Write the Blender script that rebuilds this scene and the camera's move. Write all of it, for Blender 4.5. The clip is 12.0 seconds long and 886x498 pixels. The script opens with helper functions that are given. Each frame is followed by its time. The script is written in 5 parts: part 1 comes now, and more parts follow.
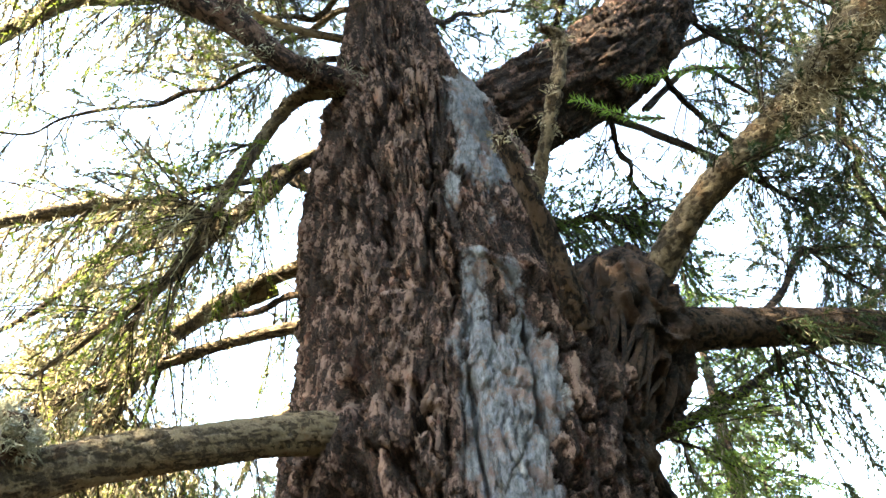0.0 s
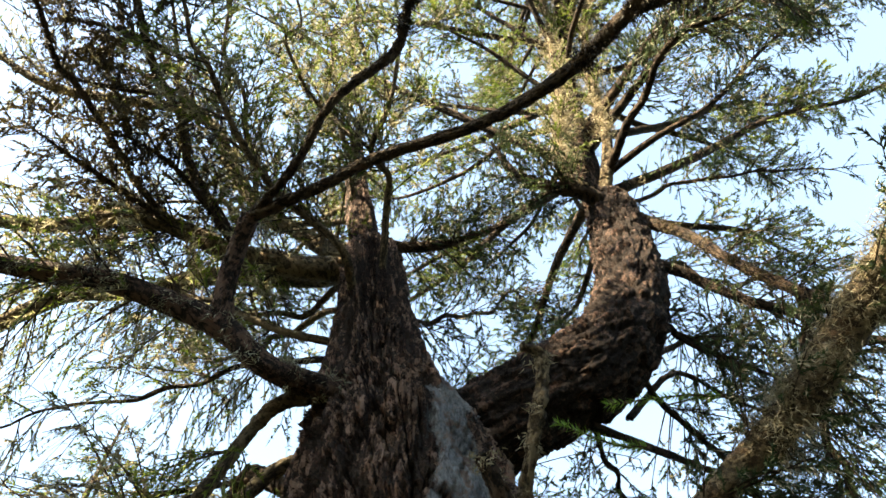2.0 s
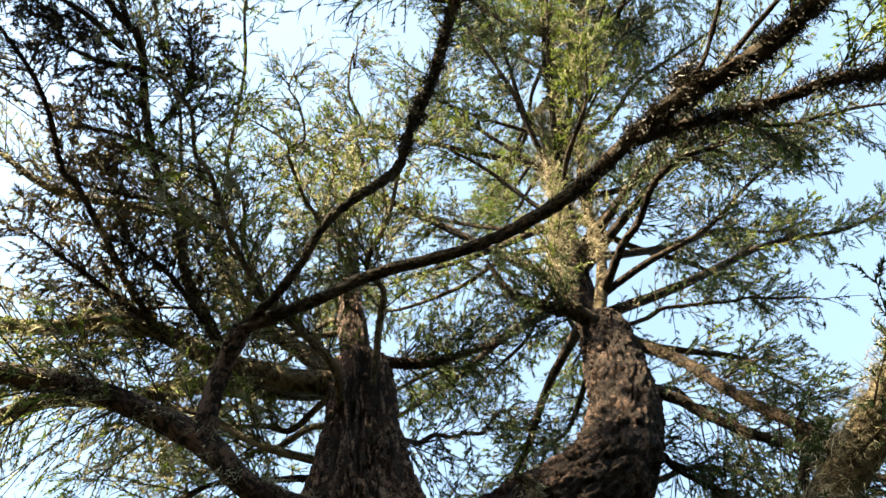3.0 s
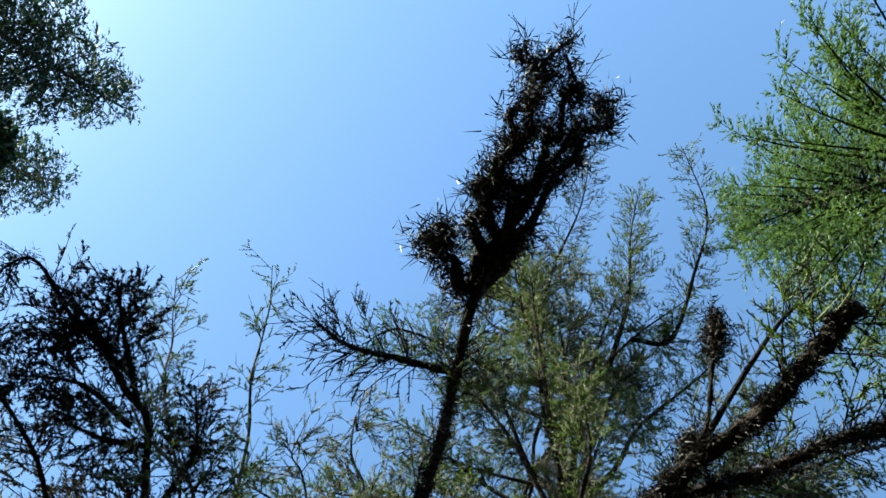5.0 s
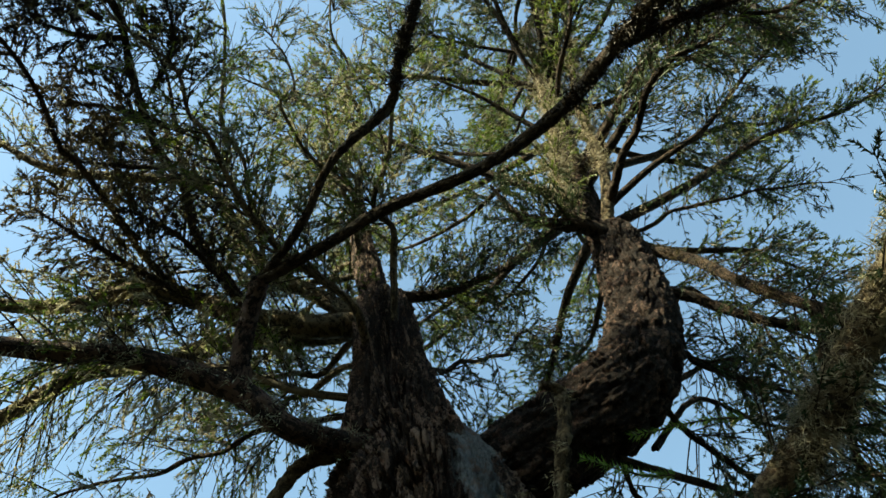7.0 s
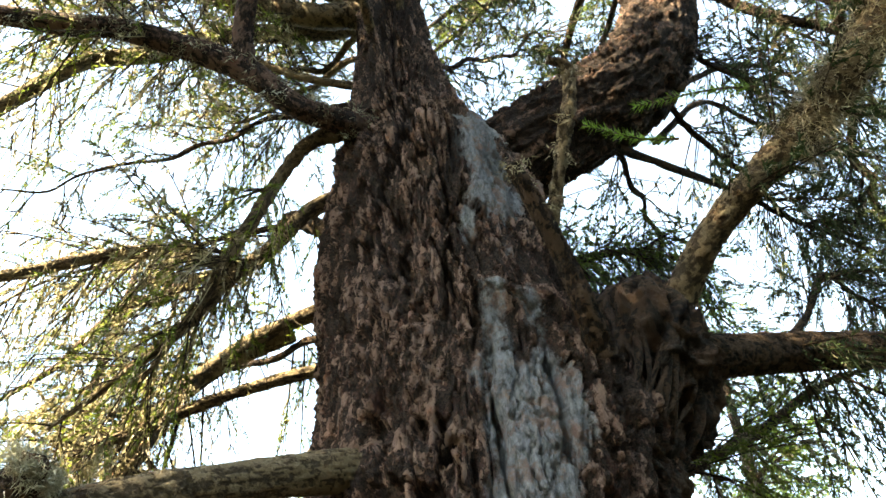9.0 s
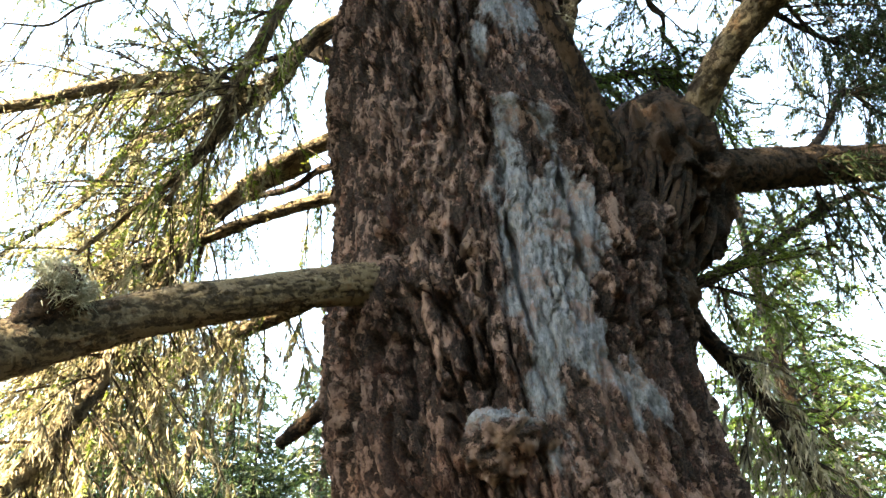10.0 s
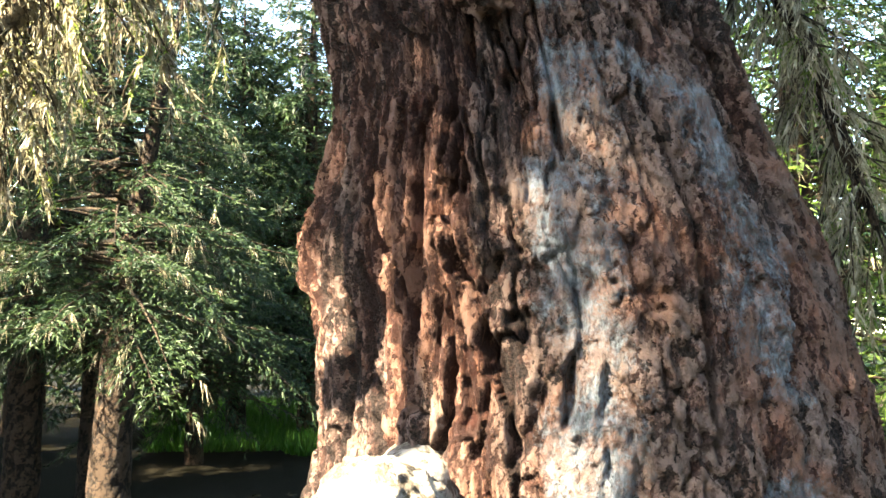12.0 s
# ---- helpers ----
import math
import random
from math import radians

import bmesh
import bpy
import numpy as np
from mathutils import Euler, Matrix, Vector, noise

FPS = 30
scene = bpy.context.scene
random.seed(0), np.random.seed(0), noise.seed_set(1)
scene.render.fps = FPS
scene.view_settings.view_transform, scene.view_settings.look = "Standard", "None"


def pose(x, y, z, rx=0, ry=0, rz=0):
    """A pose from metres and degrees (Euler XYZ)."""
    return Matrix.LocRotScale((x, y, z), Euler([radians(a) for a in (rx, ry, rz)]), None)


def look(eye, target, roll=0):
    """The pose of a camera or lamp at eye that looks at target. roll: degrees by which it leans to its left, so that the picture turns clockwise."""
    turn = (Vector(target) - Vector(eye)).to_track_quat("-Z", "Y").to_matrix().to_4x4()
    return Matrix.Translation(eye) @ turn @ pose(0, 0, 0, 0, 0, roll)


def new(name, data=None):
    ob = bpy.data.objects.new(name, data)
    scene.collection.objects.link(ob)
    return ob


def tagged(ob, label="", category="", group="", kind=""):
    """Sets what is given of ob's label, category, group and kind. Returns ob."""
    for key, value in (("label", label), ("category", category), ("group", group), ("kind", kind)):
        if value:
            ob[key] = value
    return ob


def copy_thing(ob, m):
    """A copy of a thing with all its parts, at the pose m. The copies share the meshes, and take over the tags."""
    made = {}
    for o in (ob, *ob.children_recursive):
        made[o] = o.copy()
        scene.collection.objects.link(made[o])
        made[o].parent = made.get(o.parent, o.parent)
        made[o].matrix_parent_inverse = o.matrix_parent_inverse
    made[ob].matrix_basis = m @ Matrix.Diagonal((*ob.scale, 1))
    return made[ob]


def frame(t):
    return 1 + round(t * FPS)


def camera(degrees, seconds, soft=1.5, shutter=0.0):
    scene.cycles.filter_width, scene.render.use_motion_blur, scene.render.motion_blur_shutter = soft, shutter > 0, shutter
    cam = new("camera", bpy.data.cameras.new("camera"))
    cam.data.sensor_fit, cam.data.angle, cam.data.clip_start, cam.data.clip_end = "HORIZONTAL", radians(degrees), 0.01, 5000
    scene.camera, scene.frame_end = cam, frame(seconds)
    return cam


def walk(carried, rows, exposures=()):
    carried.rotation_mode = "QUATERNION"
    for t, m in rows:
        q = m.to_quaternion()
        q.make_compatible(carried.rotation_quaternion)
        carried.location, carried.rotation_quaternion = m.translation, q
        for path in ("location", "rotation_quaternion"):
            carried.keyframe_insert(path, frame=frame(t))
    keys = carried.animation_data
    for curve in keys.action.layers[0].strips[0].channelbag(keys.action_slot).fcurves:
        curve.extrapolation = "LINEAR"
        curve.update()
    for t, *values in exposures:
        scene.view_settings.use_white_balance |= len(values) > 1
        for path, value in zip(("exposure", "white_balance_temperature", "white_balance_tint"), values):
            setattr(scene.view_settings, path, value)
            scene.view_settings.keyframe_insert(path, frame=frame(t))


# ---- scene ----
cam = camera(57.6, 12.0)
# seconds, eye (metres), turn (degrees)
PATH = [
    (0.0, 0.101, 0.118, 1.799, 131.831, -0.466, -3.543),
    (0.5, 0.101, 0.089, 1.825, 136.552, -0.542, -3.684),
    (1.0, 0.096, 0.076, 1.849, 142.991, -1.303, -4.309),
    (1.5, 0.092, 0.066, 1.866, 148.460, -0.787, -4.370),
    (2.0, 0.099, 0.047, 1.883, 151.657, -0.405, -5.286),
    (2.5, 0.097, 0.025, 1.902, 155.713, -0.312, -6.330),
    (3.0, 0.089, 0.025, 1.915, 159.548, -0.812, -7.414),
    (3.5, 0.072, 0.014, 1.914, 163.897, -1.474, -6.517),
    (3.7, 0.069, 0.003, 1.920, 165.442, -1.304, -5.672),
    (4.5, 0.056, -0.041, 1.907, 179.144, -0.747, -5.214),
    (4.9, 0.048, -0.071, 1.899, 183.886, -0.364, -4.899),
    (5.3, 0.044, -0.085, 1.895, 180.703, -0.190, -4.756),
    (5.5, 0.048, -0.083, 1.890, 176.316, -0.196, -5.517),
    (6.0, 0.068, -0.021, 1.889, 167.784, -0.074, -5.058),
    (6.5, 0.080, 0.017, 1.874, 160.965, 0.665, -1.977),
    (7.0, 0.089, 0.033, 1.855, 155.025, 1.493, -0.551),
    (7.5, 0.092, 0.047, 1.844, 148.380, 2.275, -2.171),
    (7.7, 0.090, 0.049, 1.833, 145.515, 1.904, -3.143),
    (8.5, 0.090, 0.121, 1.789, 138.583, 1.055, -2.219),
    (9.3, 0.091, 0.192, 1.745, 133.470, 0.439, -0.684),
    (9.5, 0.093, 0.198, 1.735, 131.514, 0.651, -0.131),
    (10.0, 0.096, 0.208, 1.702, 124.403, 0.696, 0.217),
    (10.5, 0.094, 0.225, 1.672, 118.445, -0.052, 0.456),
    (11.0, 0.094, 0.229, 1.649, 112.908, 0.188, 1.122),
    (11.5, 0.095, 0.227, 1.603, 103.859, 0.331, 1.042),
    (12.0, 0.098, 0.226, 1.566, 96.117, 0.263, -0.785),
]
EXPOSURES = [(0, 4.95, 9500, 9), (1.1, 4.9, 9500, 9), (1.5, 3.6, 9600, 8), (2.0, 3.4, 9700, 8), (2.5, 3.35, 9800, 7), (3.0, 3.15, 9500, 6), (3.7, 2.8, 8800, 3), (5.3, 1.75, 6000, -4), (6.0, 1.85, 6500, -4), (6.5, 2.0, 7500, -8), (7.3, 2.2, 9200, -8), (7.7, 2.4, 9500, -5), (9.3, 4.45, 11000, 8), (10.5, 4.6, 9700, 8), (11.5, 4.5, 8900, 8), (12, 4.35, 8300, 7)]
walk(cam, [(t, pose(*p)) for t, *p in PATH], EXPOSURES)

# ---- light ----
SUN = Vector((-0.66, -0.46, 0.60)).normalized()
world = bpy.data.worlds.new("world")
scene.world = world
world.use_nodes = True
wn = world.node_tree.nodes
sky = wn.new("ShaderNodeTexSky")
sky.sky_type = "NISHITA"
sky.sun_disc = False
sky.sun_elevation = math.asin(SUN.z)
sky.sun_rotation = math.atan2(SUN.x, SUN.y)
sky.altitude = 300
sky.dust_density = 0.7
sky.ozone_density = 4.0
sky.air_density = 1.2
wn["Background"].inputs["Strength"].default_value = 0.10
world.node_tree.links.new(sky.outputs["Color"], wn["Background"].inputs["Color"])
sun_data = bpy.data.lights.new("sun", "SUN")
sun_data.energy = 5.0
sun_data.angle = radians(0.45)
sun_data.color = (1.0, 0.94, 0.84)
sun = new("sun", sun_data)
sun.matrix_world = look(SUN * 40, (0, 0, 0))

# ---- materials ----
def material(name):
    m = bpy.data.materials.new(name)
    m.use_nodes = True
    nt = m.node_tree
    return m, nt, nt.nodes["Principled BSDF"], nt.nodes["Material Output"]


def node(nt, kind, ins=None, operation="", attribute_name="", feature=""):
    n = nt.nodes.new(kind)
    if operation:
        n.operation = operation
    if feature:
        n.feature = feature
    if attribute_name:
        n.attribute_name = attribute_name
    for k, v in (ins or {}).items():
        sock = n.inputs[k]
        if isinstance(v, bpy.types.NodeSocket):
            nt.links.new(v, sock)
        else:
            sock.default_value = v
    return n


def ramp(nt, fac, stops):
    r = nt.nodes.new("ShaderNodeValToRGB")
    while len(r.color_ramp.elements) < len(stops):
        r.color_ramp.elements.new(0.5)
    for e, (p, c) in zip(r.color_ramp.elements, stops):
        e.position = p
        e.color = (*c, 1)
    nt.links.new(fac, r.inputs["Fac"])
    return r.outputs["Color"]


def mix(nt, fac, a, b, blend="MIX"):
    n = nt.nodes.new("ShaderNodeMix")
    n.data_type = "RGBA"
    n.blend_type = blend
    for sock, v in ((n.inputs[0], fac), (n.inputs[6], a), (n.inputs[7], b)):
        if isinstance(v, bpy.types.NodeSocket):
            nt.links.new(v, sock)
        else:
            sock.default_value = v if isinstance(v, float) else (*v, 1)
    return n.outputs[2]


def fbm(nt, co, scale, detail=6.0, rough=0.6, stretch=None):
    if stretch:
        mp = node(nt, "ShaderNodeMapping", {"Vector": co, "Scale": stretch})
        co = mp.outputs["Vector"]
    return node(nt, "ShaderNodeTexNoise", {"Vector": co, "Scale": scale, "Detail": detail, "Roughness": rough}).outputs["Fac"]


def bark_material(name, dark, mid, light, lichen_col, lichen_gain=1.0, stretch=(1, 1, 0.35)):
    m, nt, p, out = material(name)
    co = node(nt, "ShaderNodeTexCoord").outputs["Object"]
    plate = node(nt, "ShaderNodeAttribute", attribute_name="plate").outputs["Fac"]
    lich = node(nt, "ShaderNodeAttribute", attribute_name="lichen").outputs["Fac"]
    streak = fbm(nt, co, 26.0, 8.0, 0.65, stretch)
    grain = fbm(nt, co, 160.0, 6.0, 0.7)
    blot = fbm(nt, co, 5.0, 4.0, 0.6)
    mottle = fbm(nt, co, 75.0, 8.0, 0.75, stretch)
    warp = node(nt, "ShaderNodeTexNoise", {"Vector": co, "Scale": 14.0, "Detail": 6.0, "Roughness": 0.7}).outputs["Color"]
    wv = node(nt, "ShaderNodeVectorMath", {0: warp, 1: (0.09, 0.09, 0.09)}, operation="MULTIPLY").outputs[0]
    wv = node(nt, "ShaderNodeVectorMath", {0: co, 1: wv}, operation="ADD").outputs[0]
    mpf = node(nt, "ShaderNodeMapping", {"Vector": wv, "Scale": stretch}).outputs[0]
    chips = []
    for size in (38.0, 95.0):
        cell = node(nt, "ShaderNodeTexVoronoi", {"Vector": mpf, "Scale": size})
        away = node(nt, "ShaderNodeVectorMath", {0: mpf, 1: cell.outputs["Position"]}, operation="SUBTRACT").outputs[0]
        tilt = node(nt, "ShaderNodeVectorMath", {0: cell.outputs["Color"], 1: (0.5, 0.5, 0.5)}, operation="SUBTRACT").outputs[0]
        lean = node(nt, "ShaderNodeVectorMath", {0: away, 1: tilt}, operation="DOT_PRODUCT").outputs["Value"]
        chips.append((node(nt, "ShaderNodeSeparateColor", {0: cell.outputs["Color"]}).outputs[0], lean, size))
    flake1, flake2 = chips[0][0], chips[1][0]
    flake = node(nt, "ShaderNodeMath", {0: flake1, 1: 1.3, 2: flake2}, operation="MULTIPLY_ADD").outputs[0]
    a = node(nt, "ShaderNodeMath", {0: streak, 1: 0.45, 2: -1.10}, operation="MULTIPLY_ADD").outputs[0]
    b = node(nt, "ShaderNodeMath", {0: mottle, 1: 0.50, 2: a}, operation="MULTIPLY_ADD").outputs[0]
    b = node(nt, "ShaderNodeMath", {0: flake, 1: 0.50, 2: b}, operation="MULTIPLY_ADD").outputs[0]
    b = node(nt, "ShaderNodeMath", {0: plate, 1: 1.15, 2: b}, operation="MULTIPLY_ADD").outputs[0]
    c = node(nt, "ShaderNodeMath", {0: blot, 1: 0.30, 2: b}, operation="MULTIPLY_ADD").outputs[0]
    col = ramp(nt, c, [(0.40, dark), (0.58, mid), (0.88, light)])
    col = mix(nt, 0.20, col, ramp(nt, grain, [(0.40, dark), (0.62, light)]))
    # fresh orange-red inner bark where flakes have come off
    fresh = node(nt, "ShaderNodeMapRange", {"Value": fbm(nt, co, 11.0, 7.0, 0.7), "From Min": 0.56, "From Max": 0.66}).outputs[0]
    bared = node(nt, "ShaderNodeAttribute", attribute_name="bared").outputs["Fac"]
    fresh = node(nt, "ShaderNodeMath", {0: fresh, 1: 0.55, 2: bared}, operation="MULTIPLY_ADD").outputs[0]
    fresh = node(nt, "ShaderNodeMath", {0: fresh, 1: 0.85}, operation="MINIMUM").outputs[0]
    col = mix(nt, fresh, col, ramp(nt, c, [(0.42, (mid[0] * 0.9, mid[1] * 0.55, mid[2] * 0.4)), (0.92, (light[0] * 1.1, light[1] * 0.72, light[2] * 0.55))]))
    # lichen: crusts with a broken edge
    crust = fbm(nt, co, 42.0, 9.0, 0.75)
    d = node(nt, "ShaderNodeMath", {0: lich, 1: lichen_gain, 2: crust}, operation="MULTIPLY_ADD").outputs[0]
    mask = node(nt, "ShaderNodeMapRange", {"Value": d, "From Min": 0.88, "From Max": 1.10}).outputs[0]
    lc = ramp(nt, mottle, [(0.36, tuple(x * 0.42 for x in lichen_col)), (0.50, lichen_col), (0.64, tuple(min(1, x * 1.45) for x in lichen_col))])
    lc = mix(nt, node(nt, "ShaderNodeMapRange", {"Value": fbm(nt, co, 13.0, 6.0, 0.7), "From Min": 0.49, "From Max": 0.60, "To Max": 0.8}).outputs[0], lc, (light[0] * 0.85, light[1] * 0.8, light[2] * 0.8))
    col = mix(nt, mask, col, lc)
    nt.links.new(col, p.inputs["Base Color"])
    p.inputs["Roughness"].default_value = 0.9
    p.inputs["Specular IOR Level"].default_value = 0.2
    mp = node(nt, "ShaderNodeMapping", {"Vector": co, "Scale": stretch})
    wob = node(nt, "ShaderNodeMixRGB", {0: 0.04, 1: mp.outputs[0], 2: node(nt, "ShaderNodeTexNoise", {"Vector": co, "Scale": 30.0, "Detail": 4.0}).outputs["Color"]})
    crack = node(nt, "ShaderNodeTexVoronoi", {"Vector": wob.outputs[0], "Scale": 48.0}, feature="DISTANCE_TO_EDGE").outputs["Distance"]
    crack = node(nt, "ShaderNodeMapRange", {"Value": crack, "From Min": 0.0, "From Max": 0.10}).outputs[0]
    crack = node(nt, "ShaderNodeMath", {0: crack, 1: 0.3}, operation="MULTIPLY").outputs[0]
    fine = fbm(nt, co, 320.0, 4.0, 0.7)
    h = node(nt, "ShaderNodeMath", {0: streak, 1: 0.6, 2: crack}, operation="MULTIPLY_ADD").outputs[0]
    h = node(nt, "ShaderNodeMath", {0: grain, 1: 0.7, 2: h}, operation="MULTIPLY_ADD").outputs[0]
    h = node(nt, "ShaderNodeMath", {0: flake, 1: 0.75, 2: h}, operation="MULTIPLY_ADD").outputs[0]
    for _, lean, size in chips:
        h = node(nt, "ShaderNodeMath", {0: lean, 1: size * 1.0, 2: h}, operation="MULTIPLY_ADD").outputs[0]
    h = node(nt, "ShaderNodeMath", {0: fine, 1: 0.4, 2: h}, operation="MULTIPLY_ADD").outputs[0]
    bump = node(nt, "ShaderNodeBump", {"Height": h, "Strength": 1.0, "Distance": 0.011})
    nt.links.new(bump.outputs[0], p.inputs["Normal"])
    return m


def leaf_material(name, stops, through_light=0.35, patch=1.5):
    m, nt, p, out = material(name)
    isl = node(nt, "ShaderNodeNewGeometry").outputs["Random Per Island"]
    co = node(nt, "ShaderNodeTexCoord").outputs["Object"]
    blot = fbm(nt, co, patch, 3.0, 0.6)
    f = node(nt, "ShaderNodeMath", {0: isl, 1: 0.5, 2: node(nt, "ShaderNodeMath", {0: blot, 1: 0.5}, operation="MULTIPLY").outputs[0]}, operation="MULTIPLY_ADD").outputs[0]
    col = ramp(nt, f, stops)
    nt.links.new(col, p.inputs["Base Color"])
    p.inputs["Roughness"].default_value = 0.55
    p.inputs["Specular IOR Level"].default_value = 0.25
    tr = node(nt, "ShaderNodeBsdfTranslucent", {"Color": col})
    mx = node(nt, "ShaderNodeMixShader", {0: through_light, 1: p.outputs[0], 2: tr.outputs[0]})
    nt.links.new(mx.outputs[0], out.inputs["Surface"])
    return m


M_BARK = bark_material("old_bark", (0.00496, 0.00279, 0.00248), (0.046, 0.0205, 0.0160), (0.205, 0.140, 0.115), (0.165, 0.186, 0.207))
M_STEM = bark_material("stem_bark", (0.0031, 0.00186, 0.00186), (0.024, 0.0125, 0.0095), (0.105, 0.066, 0.052), (0.149, 0.161, 0.161), 0.9)
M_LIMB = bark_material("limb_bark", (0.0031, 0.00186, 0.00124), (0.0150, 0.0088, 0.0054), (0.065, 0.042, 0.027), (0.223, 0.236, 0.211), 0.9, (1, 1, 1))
# paler copy of limb_bark, with sunlight put into the colour
M_LIMB_LIT = bark_material("sunlit_limb_bark", (0.030, 0.0225, 0.0145), (0.0682, 0.0508, 0.031), (0.186, 0.149, 0.0961), (0.248, 0.248, 0.186), 0.9, (1, 1, 1))
M_TWIG = bark_material("twig_bark", (0.00992, 0.00682, 0.00434), (0.0279, 0.0192, 0.0124), (0.0682, 0.0496, 0.031), (0.161, 0.149, 0.0992), 0.5, (1, 1, 1))
M_GNARL = bark_material("gnarled_wood", (0.0030, 0.0020, 0.0015), (0.0115, 0.0066, 0.0044), (0.048, 0.030, 0.020), (0.211, 0.223, 0.217), 1.0, (1, 1, 1))
M_PALE = bark_material("weathered_wood", (0.09, 0.07, 0.052), (0.25, 0.215, 0.18), (0.40, 0.365, 0.32), (0.36, 0.36, 0.331), 0.0, (1, 1, 0.5))
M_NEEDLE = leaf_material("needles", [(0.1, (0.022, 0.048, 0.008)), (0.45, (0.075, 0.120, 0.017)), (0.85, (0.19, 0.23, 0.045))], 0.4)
# darker copy of the needles, with the shade put into the colour
M_NEEDLE_SHADED = leaf_material("shaded_needles", [(0.1, (0.0124, 0.026, 0.00992)), (0.5, (0.0285, 0.0521, 0.0186)), (0.9, (0.0744, 0.0961, 0.0298))])
M_FRESH = leaf_material("fresh_needles", [(0.1, (0.062, 0.124, 0.0186)), (0.5, (0.105, 0.198, 0.031)), (0.9, (0.161, 0.26, 0.0558))], 0.4)
M_OLD = leaf_material("old_needles", [(0.1, (0.082, 0.071, 0.032)), (0.5, (0.20, 0.187, 0.108)), (0.9, (0.335, 0.318, 0.205))], 0.5)
M_BEARD = leaf_material("beard_lichen", [(0.1, (0.0868, 0.0744, 0.0434)), (0.5, (0.225, 0.198, 0.13)), (0.9, (0.37, 0.34, 0.25))], 0.3, 6.0)
M_TUFT = leaf_material("pale_lichen", [(0.1, (0.0992, 0.0992, 0.0682)), (0.5, (0.211, 0.217, 0.155)), (0.9, (0.341, 0.347, 0.267))], 0.2, 9.0)
M_BROWN = leaf_material("browned_needles", [(0.1, (0.0112, 0.00868, 0.00372)), (0.5, (0.0434, 0.0341, 0.0136)), (0.9, (0.105, 0.0899, 0.0341))], 0.3)
M_DARK = leaf_material("horsehair_lichen", [(0.1, (0.00496, 0.00372, 0.00248)), (0.5, (0.0136, 0.00992, 0.00558)), (0.9, (0.0434, 0.0322, 0.0161))], 0.10, 5.0)
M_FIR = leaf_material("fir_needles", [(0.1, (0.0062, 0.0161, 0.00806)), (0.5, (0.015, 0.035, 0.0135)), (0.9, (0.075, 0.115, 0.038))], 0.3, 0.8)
# brighter copy of the needles; sunlight is put into the colour
M_NEEDLE_LIT = leaf_material("lit_needles", [(0.1, (0.031, 0.062, 0.0112)), (0.5, (0.0744, 0.13, 0.0217)), (0.9, (0.149, 0.211, 0.0434))], 0.4, 1.0)
M_GRASS = leaf_material("grass", [(0.1, (0.012, 0.050, 0.006)), (0.5, (0.030, 0.105, 0.010)), (0.9, (0.062, 0.165, 0.019))], 0.35, 1.0)

m, nt, p, out = material("forest_floor")
co = node(nt, "ShaderNodeTexCoord").outputs["Object"]
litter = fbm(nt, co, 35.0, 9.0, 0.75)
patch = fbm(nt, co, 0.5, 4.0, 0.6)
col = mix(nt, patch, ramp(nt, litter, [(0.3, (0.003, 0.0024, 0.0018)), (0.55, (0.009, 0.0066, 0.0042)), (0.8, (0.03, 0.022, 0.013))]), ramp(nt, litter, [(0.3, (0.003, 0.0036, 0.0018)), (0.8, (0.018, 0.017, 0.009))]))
nt.links.new(col, p.inputs["Base Color"])
p.inputs["Roughness"].default_value = 1.0
p.inputs["Specular IOR Level"].default_value = 0.05
nt.links.new(node(nt, "ShaderNodeBump", {"Height": litter, "Strength": 0.9, "Distance": 0.03}).outputs[0], p.inputs["Normal"])
M_FLOOR = m


# ---- mesh helpers ----
def mesh_np(name, verts, faces, mat, attrs=None, smooth=True):
    """A mesh from arrays: faces is (n, 3) or (n, 4)."""
    me = bpy.data.meshes.new(name)
    verts = np.ascontiguousarray(verts, dtype=np.float32)
    faces = np.ascontiguousarray(faces, dtype=np.int32)
    k = faces.shape[1]
    me.vertices.add(len(verts))
    me.vertices.foreach_set("co", verts.ravel())
    me.loops.add(faces.size)
    me.loops.foreach_set("vertex_index", faces.ravel())
    me.polygons.add(len(faces))
    me.polygons.foreach_set("loop_start", np.arange(0, faces.size, k, dtype=np.int32))
    if smooth:
        me.polygons.foreach_set("use_smooth", np.ones(len(faces), dtype=bool))
    for key, vals in (attrs or {}).items():
        a = me.attributes.new(key, "FLOAT", "POINT")
        a.data.foreach_set("value", np.ascontiguousarray(vals, dtype=np.float32))
    me.update(calc_edges=True)
    me.materials.append(mat)
    return me


def part(name, me, parent, label="", kind=""):
    ob = new(name, me)
    ob.parent = parent
    ob.matrix_parent_inverse = Matrix.Translation(-Vector(root_of(parent)))
    return tagged(ob, label, kind=kind)


ROOTS = {}


def root_of(ob):
    return ROOTS.get(ob.name, (0, 0, 0))


def thing(name, at, label, category, group=""):
    ob = new(name)
    ob.location = at
    ROOTS[ob.name] = at
    return tagged(ob, label, category, group)


def hash2(ix, iy, seed):
    h = (ix.astype(np.int64) * 374761393 + iy.astype(np.int64) * 668265263 + seed * 974634777) & 0xFFFFFFFF
    h = ((h ^ (h >> 13)) * 1274126177) & 0xFFFFFFFF
    h = h ^ (h >> 16)
    return (h & 0xFFFFFF) / float(0x1000000)


